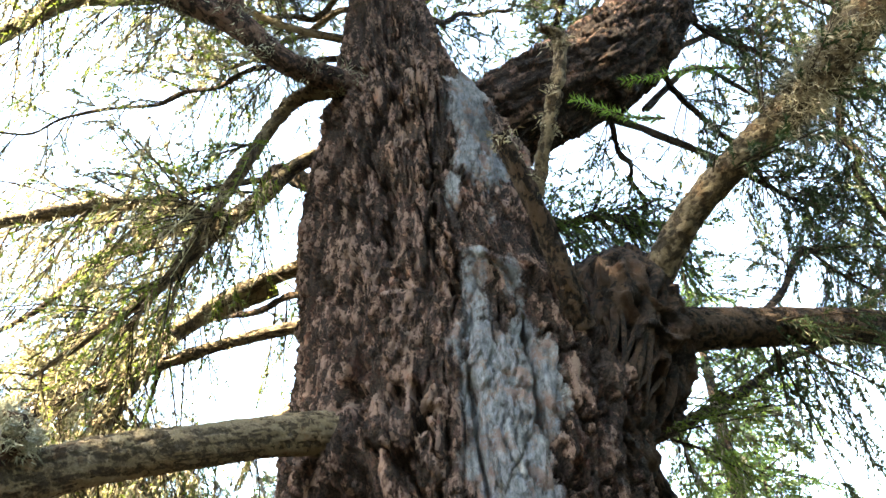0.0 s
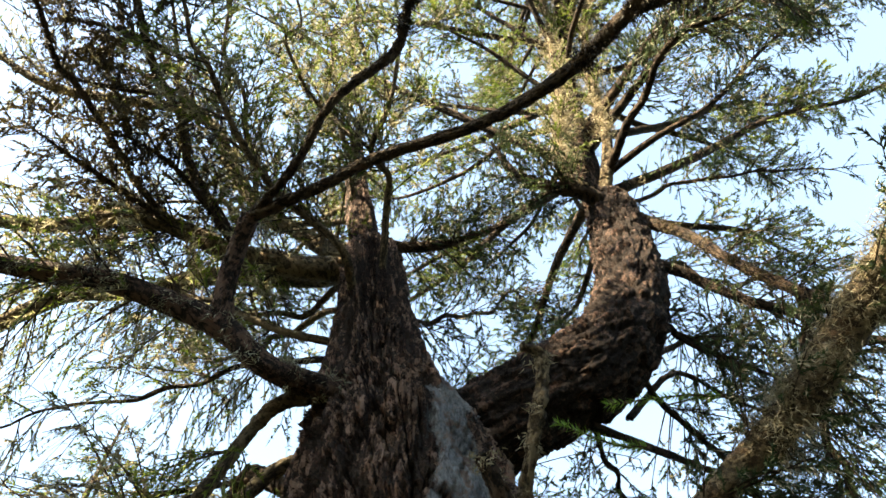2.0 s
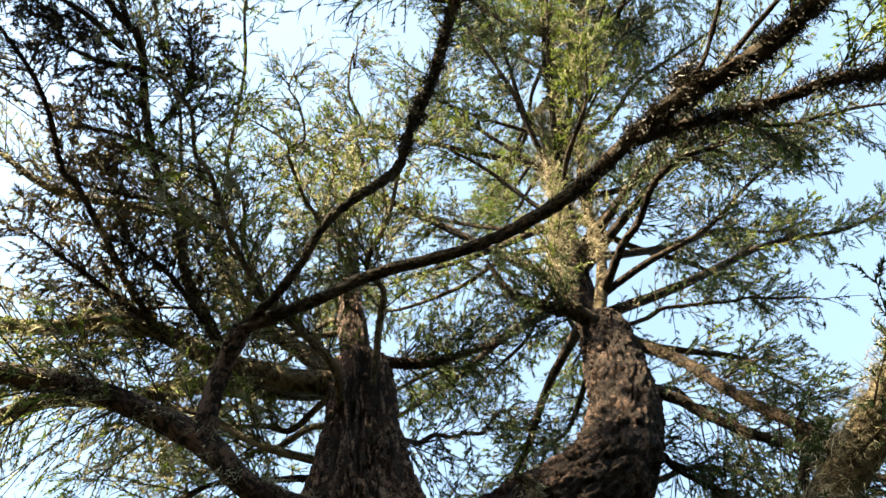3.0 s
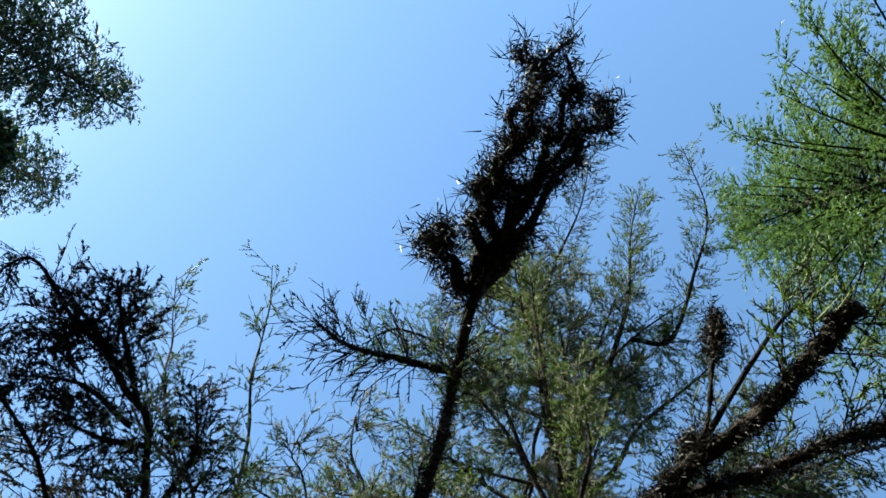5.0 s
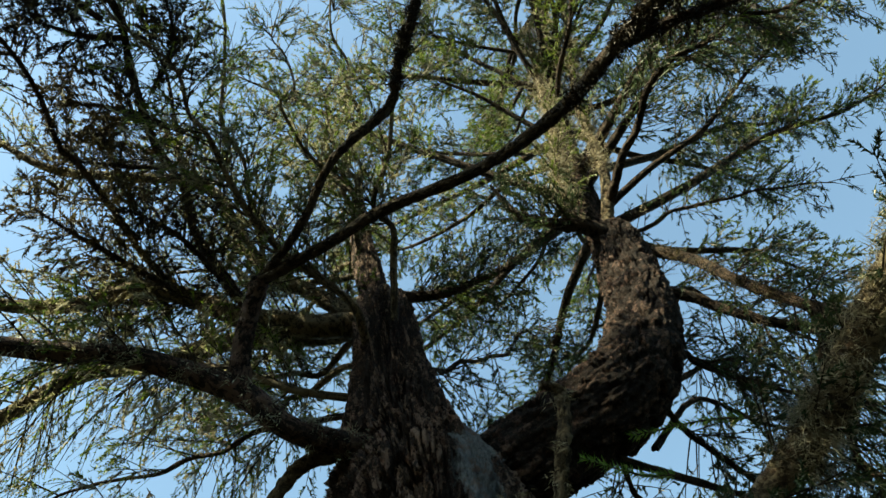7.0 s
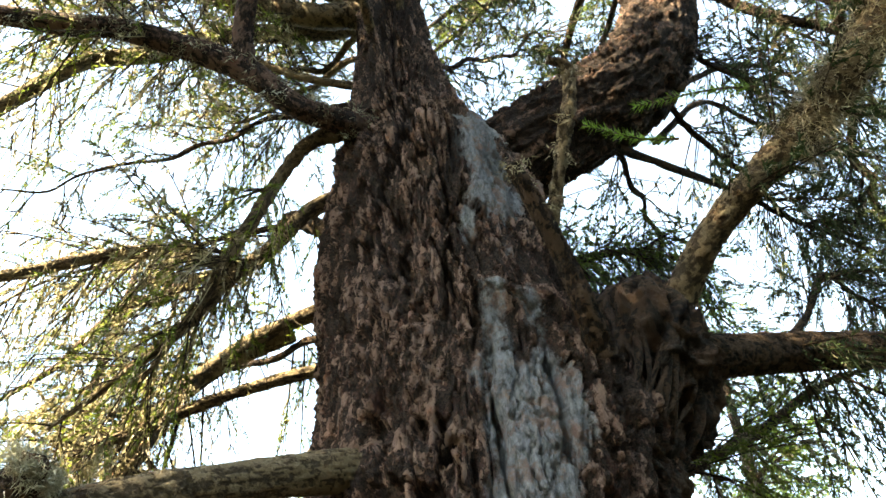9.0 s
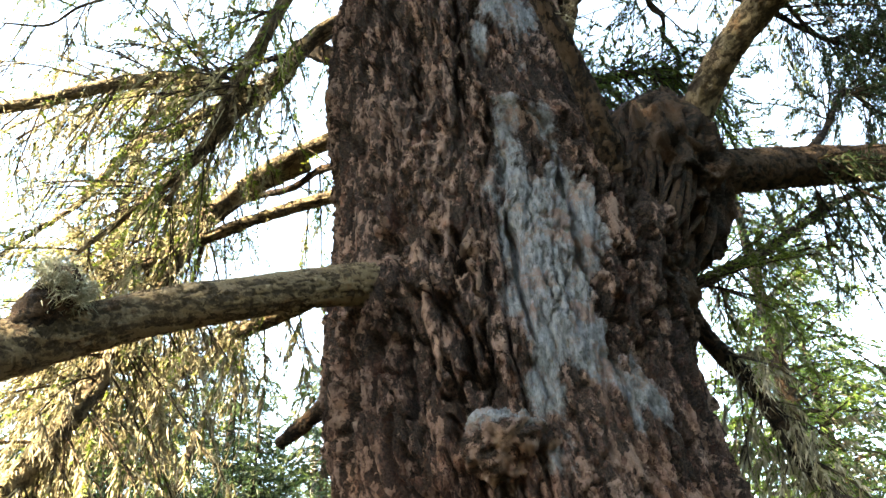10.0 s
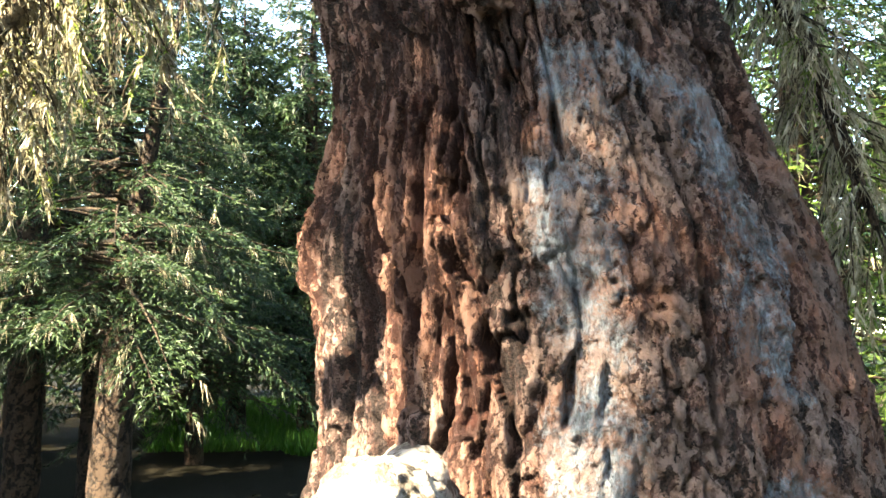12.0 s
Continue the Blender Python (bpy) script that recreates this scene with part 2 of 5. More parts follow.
def vnoise(x, y, seed, period=0):
    ix, iy = np.floor(x), np.floor(y)
    fx, fy = x - ix, y - iy
    fx, fy = fx * fx * (3 - 2 * fx), fy * fy * (3 - 2 * fy)
    ix, iy = ix.astype(np.int64), iy.astype(np.int64)
    w = (lambda i: np.mod(i, period)) if period else (lambda i: i)
    a, b = hash2(w(ix), iy, seed), hash2(w(ix + 1), iy, seed)
    c, d = hash2(w(ix), iy + 1, seed), hash2(w(ix + 1), iy + 1, seed)
    return (a + (b - a) * fx) * (1 - fy) + (c + (d - c) * fx) * fy


def vfbm(x, y, seed, period=0, octaves=4):
    s, amp, tot = 0, 1.0, 0
    for o in range(octaves):
        s = s + amp * vnoise(x * 2**o, y * 2**o, seed + o, period * 2**o)
        tot += amp
        amp *= 0.5
    return s / tot


def cells(x, y, seed, period):
    """Nearest and second distance, the cell's number in 0..1 and the height inside the cell."""
    ix, iy = np.floor(x).astype(np.int64), np.floor(y).astype(np.int64)
    f1 = np.full(x.shape, 9.0)
    f2 = np.full(x.shape, 9.0)
    cid = np.zeros(x.shape)
    off = np.zeros(x.shape)
    for dx in (-1, 0, 1):
        for dy in (-1, 0, 1):
            cx, cy = ix + dx, iy + dy
            wx = np.mod(cx, period)
            px, py = cx + hash2(wx, cy, seed), cy + hash2(wx, cy, seed + 7)
            d = np.hypot(px - x, py - y)
            near = d < f1
            f2 = np.where(near, f1, np.minimum(f2, d))
            cid = np.where(near, hash2(wx, cy, seed + 13), cid)
            off = np.where(near, y - py, off)
            f1 = np.where(near, d, f1)
    return f1, f2, cid, off


def sstep(a, b, x):
    t = np.clip((x - a) / (b - a), 0, 1)
    return t * t * (3 - 2 * t)


def smooth_line(pts, n):
    """A smooth line of n points through the given ones (rows of any width)."""
    p = np.array(pts, float)
    p = np.vstack([2 * p[0] - p[1], p, 2 * p[-1] - p[-2]])
    seg = np.linspace(0, len(p) - 3 - 1e-6, n)
    i = seg.astype(int)
    t = (seg - i)[:, None]
    a, b, c, d = p[i], p[i + 1], p[i + 2], p[i + 3]
    return 0.5 * (2 * b + (c - a) * t + (2 * a - 5 * b + 4 * c - d) * t**2 + (3 * b - a - 3 * c + d) * t**3)


def frames_along(line):
    tan = np.gradient(line, axis=0)
    tan /= np.linalg.norm(tan, axis=1, keepdims=True)
    side = np.zeros_like(tan)
    ref = np.array((0.31, 0.87, 0.22)) if abs(tan[0, 2]) < 0.9 else np.array((0.0, 1.0, 0.0))
    s = np.cross(tan[0], ref)
    for i in range(len(tan)):
        s = s - tan[i] * (s @ tan[i])
        s /= np.linalg.norm(s)
        side[i] = s
    return tan, side, np.cross(tan, side)


def grid_faces(nv, nu):
    i = np.arange(nv - 1)[:, None] * nu
    j = np.arange(nu)[None, :]
    k = (j + 1) % nu
    return np.stack([i + j, i + k, i + nu + k, i + nu + j], -1).reshape(-1, 4)


def bark_height(a, v, nc, sv, seed, depth):
    """Scaly bark: long plates parted by fissures, built of thin overlapping flakes. a: turn 0..1, v: metres along."""
    wa = a + (vfbm(a * nc * 0.5, v / sv * 0.8, seed + 30, nc // 2) - 0.5) * 1.3 / nc + (vfbm(a * nc * 4, v / sv * 5, seed + 33, nc * 4, 4) - 0.5) * 0.45 / nc
    wv = v + (vfbm(a * nc * 0.5, v / sv * 1.1, seed + 40, nc // 2) - 0.5) * sv * 1.0 + (vfbm(a * nc * 4, v / sv * 5, seed + 43, nc * 4, 4) - 0.5) * sv * 0.35
    f1, f2, cid, off = cells(wa * nc, wv / sv, seed, nc)
    joint = sstep(0.035, 0.15, f2 - f1)
    gap = sstep(0.33, 0.45, vfbm(a * nc * 0.6, v / sv * 0.6, seed + 80, max(1, int(nc * 0.6)), 3))
    joint = 1 - (1 - joint) * gap
    g1, g2, gid, goff = cells(wa * nc * 1.9, wv / sv * 2.1, seed + 3, int(nc * 1.9))
    k1, k2, kid, koff = cells(wa * nc * 4, wv / sv * 5.5, seed + 5, nc * 4)
    lev = vfbm(wa * nc * 1.3, wv / sv * 1.5, seed + 101, int(nc * 1.3), 5) * 9.0
    step = np.floor(lev)
    h = 0.30 * cid - 0.16 * off + 0.30 * gid - 0.22 * goff + 0.34 * kid - 0.22 * koff
    h = h + 0.12 * (step - 4 + sstep(0.85, 1.0, lev - step))
    h = h * (0.35 + 0.65 * joint) - 0.75 * (1 - joint)
    h = h + 0.28 * (vfbm(a * nc * 9, v / sv * 14, seed + 60, nc * 9, 3) - 0.5)
    return depth * (h - 0.35), np.clip(joint * (0.10 + 0.40 * cid + 0.35 * gid + 0.25 * kid), 0, 1)


def facets(x, y, seed, period):
    """Cells with a lean of their own: distance to the joint, number in 0..1, height of the leaning face, height inside the cell."""
    ix, iy = np.floor(x).astype(np.int64), np.floor(y).astype(np.int64)
    f1, f2 = np.full(x.shape, 9.0), np.full(x.shape, 9.0)
    cid, lean, off = np.zeros(x.shape), np.zeros(x.shape), np.zeros(x.shape)
    for dx in (-1, 0, 1):
        for dy in (-1, 0, 1):
            cx, cy = ix + dx, iy + dy
            wx = np.mod(cx, period)
            px, py = cx + hash2(wx, cy, seed), cy + hash2(wx, cy, seed + 7)
            d = np.hypot(px - x, py - y)
            near = d < f1
            f2 = np.where(near, f1, np.minimum(f2, d))
            cid = np.where(near, hash2(wx, cy, seed + 13), cid)
            lean = np.where(near, (x - px) * (hash2(wx, cy, seed + 17) * 2 - 1) + (y - py) * (hash2(wx, cy, seed + 19) * 2 - 1), lean)
            off = np.where(near, y - py, off)
            f1 = np.where(near, d, f1)
    return f2 - f1, cid, lean, off


def plate_bark(a, v, nc, sv, seed, joint_depth, swell=1.0, ragged=1.0, shingle=0.0):
    """Old bark: ragged plates parted by dark joints, each built of thin leaning flakes and chips. Height in metres, and how far out a spot lies."""
    wa = a + ((vfbm(a * nc * 0.5, v / sv * 0.7, seed + 30, nc // 2, 3) - 0.5) * 0.9 + (vfbm(a * nc * 3, v / sv * 4, seed + 33, nc * 3, 3) - 0.5) * 0.5 * ragged) / nc
    wv = v + ((vfbm(a * nc * 0.5, v / sv * 0.9, seed + 40, nc // 2, 3) - 0.5) * 0.7 + (vfbm(a * nc * 3, v / sv * 4, seed + 43, nc * 3, 3) - 0.5) * 0.5 * ragged) * sv
    d1, c1, l1, o1 = facets(wa * nc, wv / sv, seed, nc)
    n2 = int(nc * 2.4)
    d2, c2, l2, o2 = facets(wa * n2 + 0.4 * c1, wv / sv * 3.1, seed + 3, n2)
    n3 = int(nc * 6.0)
    d3, c3, l3, o3 = facets(a * n3 + 0.5 * (wa - a) * n3, v / sv * 8.0, seed + 5, n3)
    gap = 0.20 + 0.80 * sstep(0.40, 0.54, vfbm(a * nc * 0.5, v / sv * 0.45, seed + 80, max(1, nc // 2), 3))
    joint = sstep(0.03, 0.15, d1)
    split = sstep(0.015, 0.08, d2)
    lev = vfbm(wa * nc * 0.9, wv / sv * 0.8, seed + 101, max(1, int(nc * 0.9)), 5) * 8.0 + 0.5 * c1
    layer = np.floor(lev) + sstep(0.90, 1.0, lev - np.floor(lev)) - 4.0
    lev2 = vfbm(a * nc * 2.6, v / sv * 2.2, seed + 111, int(nc * 2.6), 4) * 6.0 + 0.7 * c2
    layer2 = np.floor(lev2) + sstep(0.8, 1.0, lev2 - np.floor(lev2)) - 3.0
    h = swell * (0.012 * (c1 - 0.5) - 0.010 * o1 + 0.008 * l1) * joint + swell * 0.0110 * layer + (0.0042 if shingle == 0 else 0.0015) * layer2 - shingle * o1 * joint
    h = h + swell * (0.005 * (c2 - 0.5) - 0.006 * o2 + 0.008 * l2) - 0.004 * (1 - split) * c1
    h = h + 0.0028 * (c3 - 0.5) + 0.0042 * l3
    h = h - joint_depth * gap * (1 - joint)
    # outer layers are weathered grey, inner ones dark red
    out = (0.1 + 0.9 * (1 - (1 - joint) * gap)) * (0.6 + 0.4 * split) * np.clip(0.34 + 0.13 * layer + 0.12 * layer2 + 0.30 * (c2 - 0.5) + 0.40 * (c3 - 0.5), 0.02, 1.1)
    return h, np.clip(out, 0, 1)


def bark_tube(name, pts, radii, mat, seed, nu=48, step=0.02, cell=(0.05, 0.09), depth=0.012, lumps=0.08, lichen=0.0, top_lichen=0.0, furrow=0.0):
    """A limb with scaly bark along a smooth line; its far end is closed."""
    rough = smooth_line(pts, 60)
    length = np.linalg.norm(np.diff(rough, axis=0), axis=1).sum()
    nv = max(8, int(length / step))
    data = smooth_line([(*q, r) for q, r in zip(pts, radii)], nv)
    line, rad = data[:, :3], np.maximum(data[:, 3], 0.002)
    tan, sx, sy = frames_along(line)
    run = np.r_[0, np.cumsum(np.linalg.norm(np.diff(line, axis=0), axis=1))]
    a = (np.arange(nu) / nu)[None, :].repeat(nv, 0)
    v = run[:, None].repeat(nu, 1)
    nc = max(4, int(2 * math.pi * rad.max() / cell[0]))
    if furrow:
        h, plate = plate_bark(a, v, nc, cell[1], seed, furrow, 0.3, 1.3, 0.022)
    else:
        h, plate = bark_height(a, v, nc, cell[1], seed, depth)
    if furrow:
        nf = max(6, int(nc * 0.62))
        vein = vfbm(a * nf + (vfbm(a * 12, v * 6.0, seed + 171, 12) - 0.5) * 0.8, v * 2.6, seed + 172, nf, 3)
        cut = sstep(0.075, 0.01, np.abs(vein - 0.5))
        h = h - 0.6 * furrow * cut
        plate = plate * (1 - 0.8 * cut)
    h = h * np.clip(rad[:, None] / rad.max(), 0.15, 1)
    big = (vfbm(a * 4, v / (rad.mean() * 5 + 0.05), seed + 90, 4, 3) - 0.5) * 2 * lumps
    r = rad[:, None] * (1 + big) + h
    th = a * 2 * math.pi
    nrm = np.cos(th)[..., None] * sx[:, None] + np.sin(th)[..., None] * sy[:, None]
    co = line[:, None] + r[..., None] * nrm
    lich = np.clip(lichen + top_lichen * np.clip(nrm[..., 2], 0, 1), 0, 1)
    co = np.vstack([co.reshape(-1, 3), line[-1:] + tan[-1:] * rad[-1] * 0.5])
    fc = grid_faces(nv, nu)
    tip = len(co) - 1
    base = (nv - 1) * nu
    j = np.arange(nu)
    cap = np.stack([base + j, base + (j + 1) % nu, np.full(nu, tip), np.full(nu, tip)], -1)
    me = mesh_np(name, co, fc, mat, {"plate": np.r_[plate.ravel(), 0.5], "lichen": np.r_[lich.ravel(), 0.2]}, smooth=rad.max() < 0.15)
    bm = bmesh.new()
    bm.from_mesh(me)
    bm.verts.ensure_lookup_table()
    for q in cap:
        bm.faces.new([bm.verts[int(i)] for i in q[:3]])
    bm.to_mesh(me)
    bm.free()
    return me


# ---- twigs, needles and lichen ----
def unit(v):
    return v / (np.linalg.norm(v, axis=-1, keepdims=True) + 1e-9)


def thin_tubes(start, way, length, droop, r0, r1, segs):
    """Three-sided stems: points bend down by droop. Returns verts, quads and a sampler of the lines."""
    n = len(start)
    k = np.linspace(0, 1, segs + 1)
    pts = start[:, None] + way[:, None] * (length[:, None] * k)[..., None]
    pts[..., 2] -= (droop * length)[:, None] * k**2
    side = unit(np.cross(way, np.array((0.13, 0.21, 0.97))))
    up = np.cross(side, way)
    rad = (r0[:, None] * (1 - k) + r1[:, None] * k)[..., None]
    ring = []
    for q in range(3):
        w = 2 * math.pi * q / 3
        ring.append(pts + rad * (math.cos(w) * side + math.sin(w) * up)[:, None])
    v = np.stack(ring, 2)  # n, segs+1, 3, 3
    idx = np.arange(n * (segs + 1) * 3).reshape(n, segs + 1, 3)
    f = []
    for q in range(3):
        f.append(np.stack([idx[:, :-1, q], idx[:, :-1, (q + 1) % 3], idx[:, 1:, (q + 1) % 3], idx[:, 1:, q]], -1).reshape(-1, 4))
    return v.reshape(-1, 3), np.concatenate(f)


def along(start, way, length, droop, k):
    p = start + way * (length * k)[:, None]
    p[:, 2] -= droop * length * k**2
    t = way.copy()
    t[:, 2] -= 2 * droop * k
    return p, unit(t)


def blades(base, axis, reach, width, spread, rng, down=0.0):
    """Thin triangles that stand off an axis like needles."""
    n = len(base)
    rnd = unit(rng.normal(size=(n, 3)))
    rad = unit(rnd - axis * (rnd * axis).sum(1, keepdims=True))
    way = unit(axis * np.cos(spread)[:, None] + rad * np.sin(spread)[:, None] + np.array((0, 0, -down)))
    side = unit(np.cross(way, rng.normal(size=(n, 3)))) * (width / 2)[:, None]
    v = np.stack([base - side, base + side, base + way * reach[:, None]], 1).reshape(-1, 3)
    return v, np.arange(3 * n).reshape(-1, 3)


def grow(line, rng, count, size, s0=0.15, s1=1.0, flat=0.5, rise=0.1, droop=0.15, hang=0.08, gap=0.05, twig=(0.06, 0.15), fwd=0.75, wild=0.10):
    """Branchlets off a line, and twigs off them: arrays of start, way, length and droop."""
    s = np.sort(rng.uniform(s0, s1, count)) * (len(line) - 1)
    i = np.minimum(s.astype(int), len(line) - 2)
    base = line[i] + (line[i + 1] - line[i]) * (s - i)[:, None]
    tan = unit(line[i + 1] - line[i])
    lat = rng.normal(size=(count, 3))
    lat[:, 2] *= flat
    lat = unit(lat - tan * (lat * tan).sum(1, keepdims=True))
    way = unit(tan * fwd + lat + np.array((0, 0, rise)) * rng.uniform(0.3, 1.7, (count, 1)))
    ln = size * rng.uniform(0.45, 1.15, count) * (1.1 - 0.5 * s / (len(line) - 1))
    dr = droop * rng.uniform(0.2, 1.8, count)
    m = np.maximum(3, (ln / gap).astype(int))
    own = np.repeat(np.arange(count), m)
    k = rng.uniform(0.12, 1.0, len(own))
    tb, tt = along(base[own], way[own], ln[own], dr[own], k)
    # two rows of side twigs in the branchlet's own plane, a little unruly
    plane = unit(np.cross(way, rng.normal(size=(count, 3)) * 0.6 + np.array((0.0, -0.3, 1.0))))[own]
    lat2 = plane * rng.choice((-1, 1), len(own))[:, None] + rng.normal(size=(len(own), 3)) * 0.45
    lat2 = unit(lat2 - tt * (lat2 * tt).sum(1, keepdims=True))
    tw = unit(tt * rng.uniform(0.7, 1.3, (len(own), 1)) + lat2 * 0.8)
    tl = rng.uniform(*twig, len(own)) * (1.25 - 0.6 * k)
    td = hang * rng.uniform(0.2, 1.8, len(own)) + rng.normal(size=len(own)) * wild
    return (base, way, ln, dr), (tb, tw, tl, td)


def foliage(parent, line, seed, count, size, needles=34, beard=0.0, bare=0.15, mat=None, old=0.0, thick=0.005, reach=0.021, wide=0.0078, dark=False, drape=1, core=0.0026, **kw):
    """Twigs, needles and lichen of one limb."""
    rng = np.random.default_rng(seed)
    br, tg = grow(line, rng, count, size, **kw)
    v1, f1 = thin_tubes(*br, np.full(len(br[0]), thick) * (0.5 + br[2]), np.full(len(br[0]), 0.0018), 4)
    live = rng.random(len(tg[0])) > bare
    if needles == 0:
        live[:] = False
    aged = rng.random(len(tg[0])) < old
    dead = [q[~live] for q in tg]
    v2, f2 = thin_tubes(*dead, np.full(len(dead[0]), 0.0032), np.full(len(dead[0]), 0.0010), 2)
    rr = rng.uniform(0, 1, len(v1) + len(v2))
    part("twig_growth", mesh_np("twig_growth", np.vstack([v1, v2]), np.vstack([f1, f2 + len(v1)]), M_TWIG, {"plate": rr, "lichen": 0.1 + 0.8 * rr}), parent, kind="stuff")
    for name, pick, mt in (("needles", live & ~aged, mat or M_NEEDLE), ("old_needles", live & aged, M_OLD)):
        if not pick.any():
            continue
        # a dense core of needles along each twig, and loose ones round it
        sel = [q[pick] for q in tg]
        n = len(sel[0])
        fat = core * rng.uniform(0.6, 1.3, n)
        vc, fc = thin_tubes(*sel, fat, fat * 0.5, 1)
        fc = np.vstack([fc[:, [0, 1, 2]], fc[:, [0, 2, 3]]])
        ids = np.repeat(np.arange(n), needles + 6)
        k = rng.uniform(0.03, 1.0, len(ids))
        p, t = along(sel[0][ids], sel[1][ids], sel[2][ids], sel[3][ids], k)
        m = len(ids)
        v, f = blades(p, t, reach * rng.uniform(0.7, 1.25, m), np.full(m, wide), rng.uniform(0.45, 1.25, m), rng)
        part(name, mesh_np(name, np.vstack([vc, v]), np.vstack([fc, f + len(vc)]), mt, smooth=False), parent, kind="stuff")
    if beard > 0:
        ids = np.repeat(np.where(rng.random(len(tg[0])) < beard)[0], 9 * drape)
        if len(ids):
            k = rng.uniform(0.0, 1.0, len(ids))
            p, t = along(tg[0][ids], tg[1][ids], tg[2][ids], tg[3][ids], k)
            n = len(ids)
            v, f = blades(p, t, rng.uniform(0.015, 0.035 + 0.012 * drape, n), np.full(n, 0.0075), rng.uniform(0.3, 1.4, n), rng, 1.2)
            part("beard_lichen", mesh_np("beard_lichen", v, f, M_DARK if dark else M_BEARD, smooth=False), parent, kind="stuff")


def tufts(parent, line, rad, seed, count, size=0.05, down=0.5, clump=26, s0=0.1, s1=1.0, mat=None, wide=0.005):
    """Shaggy lichen tufts that sit on a limb."""
    rng = np.random.default_rng(seed)
    s = rng.uniform(s0, s1, count) * (len(line) - 1)
    i = np.minimum(s.astype(int), len(line) - 2)
    base = line[i] + (line[i + 1] - line[i]) * (s - i)[:, None]
    tan = unit(line[i + 1] - line[i])
    out = rng.normal(size=(count, 3))
    out = unit(out - tan * (out * tan).sum(1, keepdims=True))
    ids = np.repeat(np.arange(count), clump)
    n = len(ids)
    sz = size * rng.uniform(0.5, 1.4, count)[ids]
    p = base[ids] + out[ids] * (rad * 0.9) + rng.normal(size=(n, 3)) * (sz * 0.36)[:, None]
    v, f = blades(p, unit(out[ids] + rng.normal(size=(n, 3)) * 0.5), sz * rng.uniform(0.25, 0.8, n), np.full(n, wide), rng.uniform(0.1, 1.5, n), rng, down)
    part("lichen_growth", mesh_np("lichen_growth", v, f, mat or M_BEARD, smooth=False), parent, kind="stuff")
# ---- ground ----
def ground_mesh():
    rings = np.r_[0, np.geomspace(0.6, 600, 70)]
    nu = 96
    th = np.linspace(0, 2 * math.pi, nu, endpoint=False)
    x = rings[:, None] * np.cos(th)
    y = rings[:, None] * np.sin(th)
    z = (vfbm(x * 0.35 + 50, y * 0.35 + 50, 5) - 0.5) * 0.30 * np.clip(rings[:, None] / 4, 0, 1)
    far = np.hypot(x - 0.5, y - 2.7)
    z = z + 0.22 * np.exp(-((far / 1.6) ** 2))
    return mesh_np("ground", np.stack([x, y, z], -1).reshape(-1, 3), grid_faces(len(rings), nu), M_FLOOR)


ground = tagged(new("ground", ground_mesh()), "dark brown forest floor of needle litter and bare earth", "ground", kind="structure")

# ---- the old tree ----
tree = thing("old_conifer", (0.55, 2.8, 0.0), "massive old conifer with scaly red-brown bark and grey lichen", "tree")

# height, axis x, axis y, radius
TRUNK = [(-0.3, 0.66, 2.95, 1.25), (0.0, 0.65, 2.93, 1.18), (0.5, 0.63, 2.87, 1.0), (1.15, 0.59, 2.78, 0.85), (1.55, 0.55, 2.72, 0.78), (1.83, 0.49, 2.67, 0.72), (2.18, 0.42, 2.55, 0.60),
         (2.54, 0.33, 2.51, 0.56), (3.0, 0.285, 2.51, 0.555), (3.3, 0.27, 2.50, 0.55), (3.62, 0.20, 2.43, 0.48), (3.9, 0.165, 2.41, 0.455), (4.2, 0.14, 2.39, 0.43), (4.5, 0.075, 2.37, 0.36), (4.68, 0.03, 2.38, 0.30),
         (4.85, 0.0, 2.38, 0.265), (5.38, -0.065, 2.40, 0.20), (5.72, -0.10, 2.40, 0.183), (6.17, -0.14, 2.43, 0.155), (6.3, -0.19, 2.47, 0.095), (6.8, -0.27, 2.5, 0.10), (7.4, -0.36, 2.5, 0.075), (8.0, -0.42, 2.48, 0.05), (8.6, -0.46, 2.45, 0.015)]


# cracks in the front: x, z of both ends, half width, depth
UPPER_CRACKS = [(0.44, 3.22, 0.47, 3.02, 0.014, 0.07), (0.45, 3.02, 0.50, 2.80, 0.012, 0.05), (0.28, 3.02, 0.30, 2.80, 0.011, 0.06), (0.30, 2.80, 0.33, 2.62, 0.008, 0.04),
          (0.45, 2.95, 0.56, 2.62, 0.011, 0.05), (0.52, 2.66, 0.56, 2.42, 0.012, 0.05), (0.08, 2.98, 0.10, 2.90, 0.014, 0.05), (0.13, 2.97, 0.15, 2.90, 0.013, 0.05),
          (-0.05, 3.02, -0.02, 2.94, 0.022, 0.05), (-0.17, 2.80, -0.14, 2.45, 0.034, 0.13), (-0.03, 2.70, 0.02, 2.48, 0.018, 0.06), (0.20, 3.42, 0.42, 3.36, 0.007, 0.035)]
LOWER_CRACKS = [(0.03, 2.10, 0.02, 1.62, 0.011, 0.05), (0.09, 2.05, 0.07, 1.55, 0.011, 0.05), (-0.04, 1.95, -0.03, 1.52, 0.014, 0.05), (0.25, 1.74, 0.21, 1.66, 0.012, 0.035),
          (0.57, 2.12, 0.67, 1.80, 0.013, 0.06), (0.67, 1.78, 0.70, 1.30, 0.012, 0.06), (0.37, 2.07, 0.38, 1.95, 0.012, 0.05),
          (0.40, 1.52, 0.38, 1.38, 0.012, 0.04), (0.04, 1.405, 0.09, 1.385, 0.010, 0.035), (0.82, 2.25, 0.95, 1.85, 0.030, 0.10), (0.70, 2.70, 0.80, 2.30, 0.022, 0.08)]
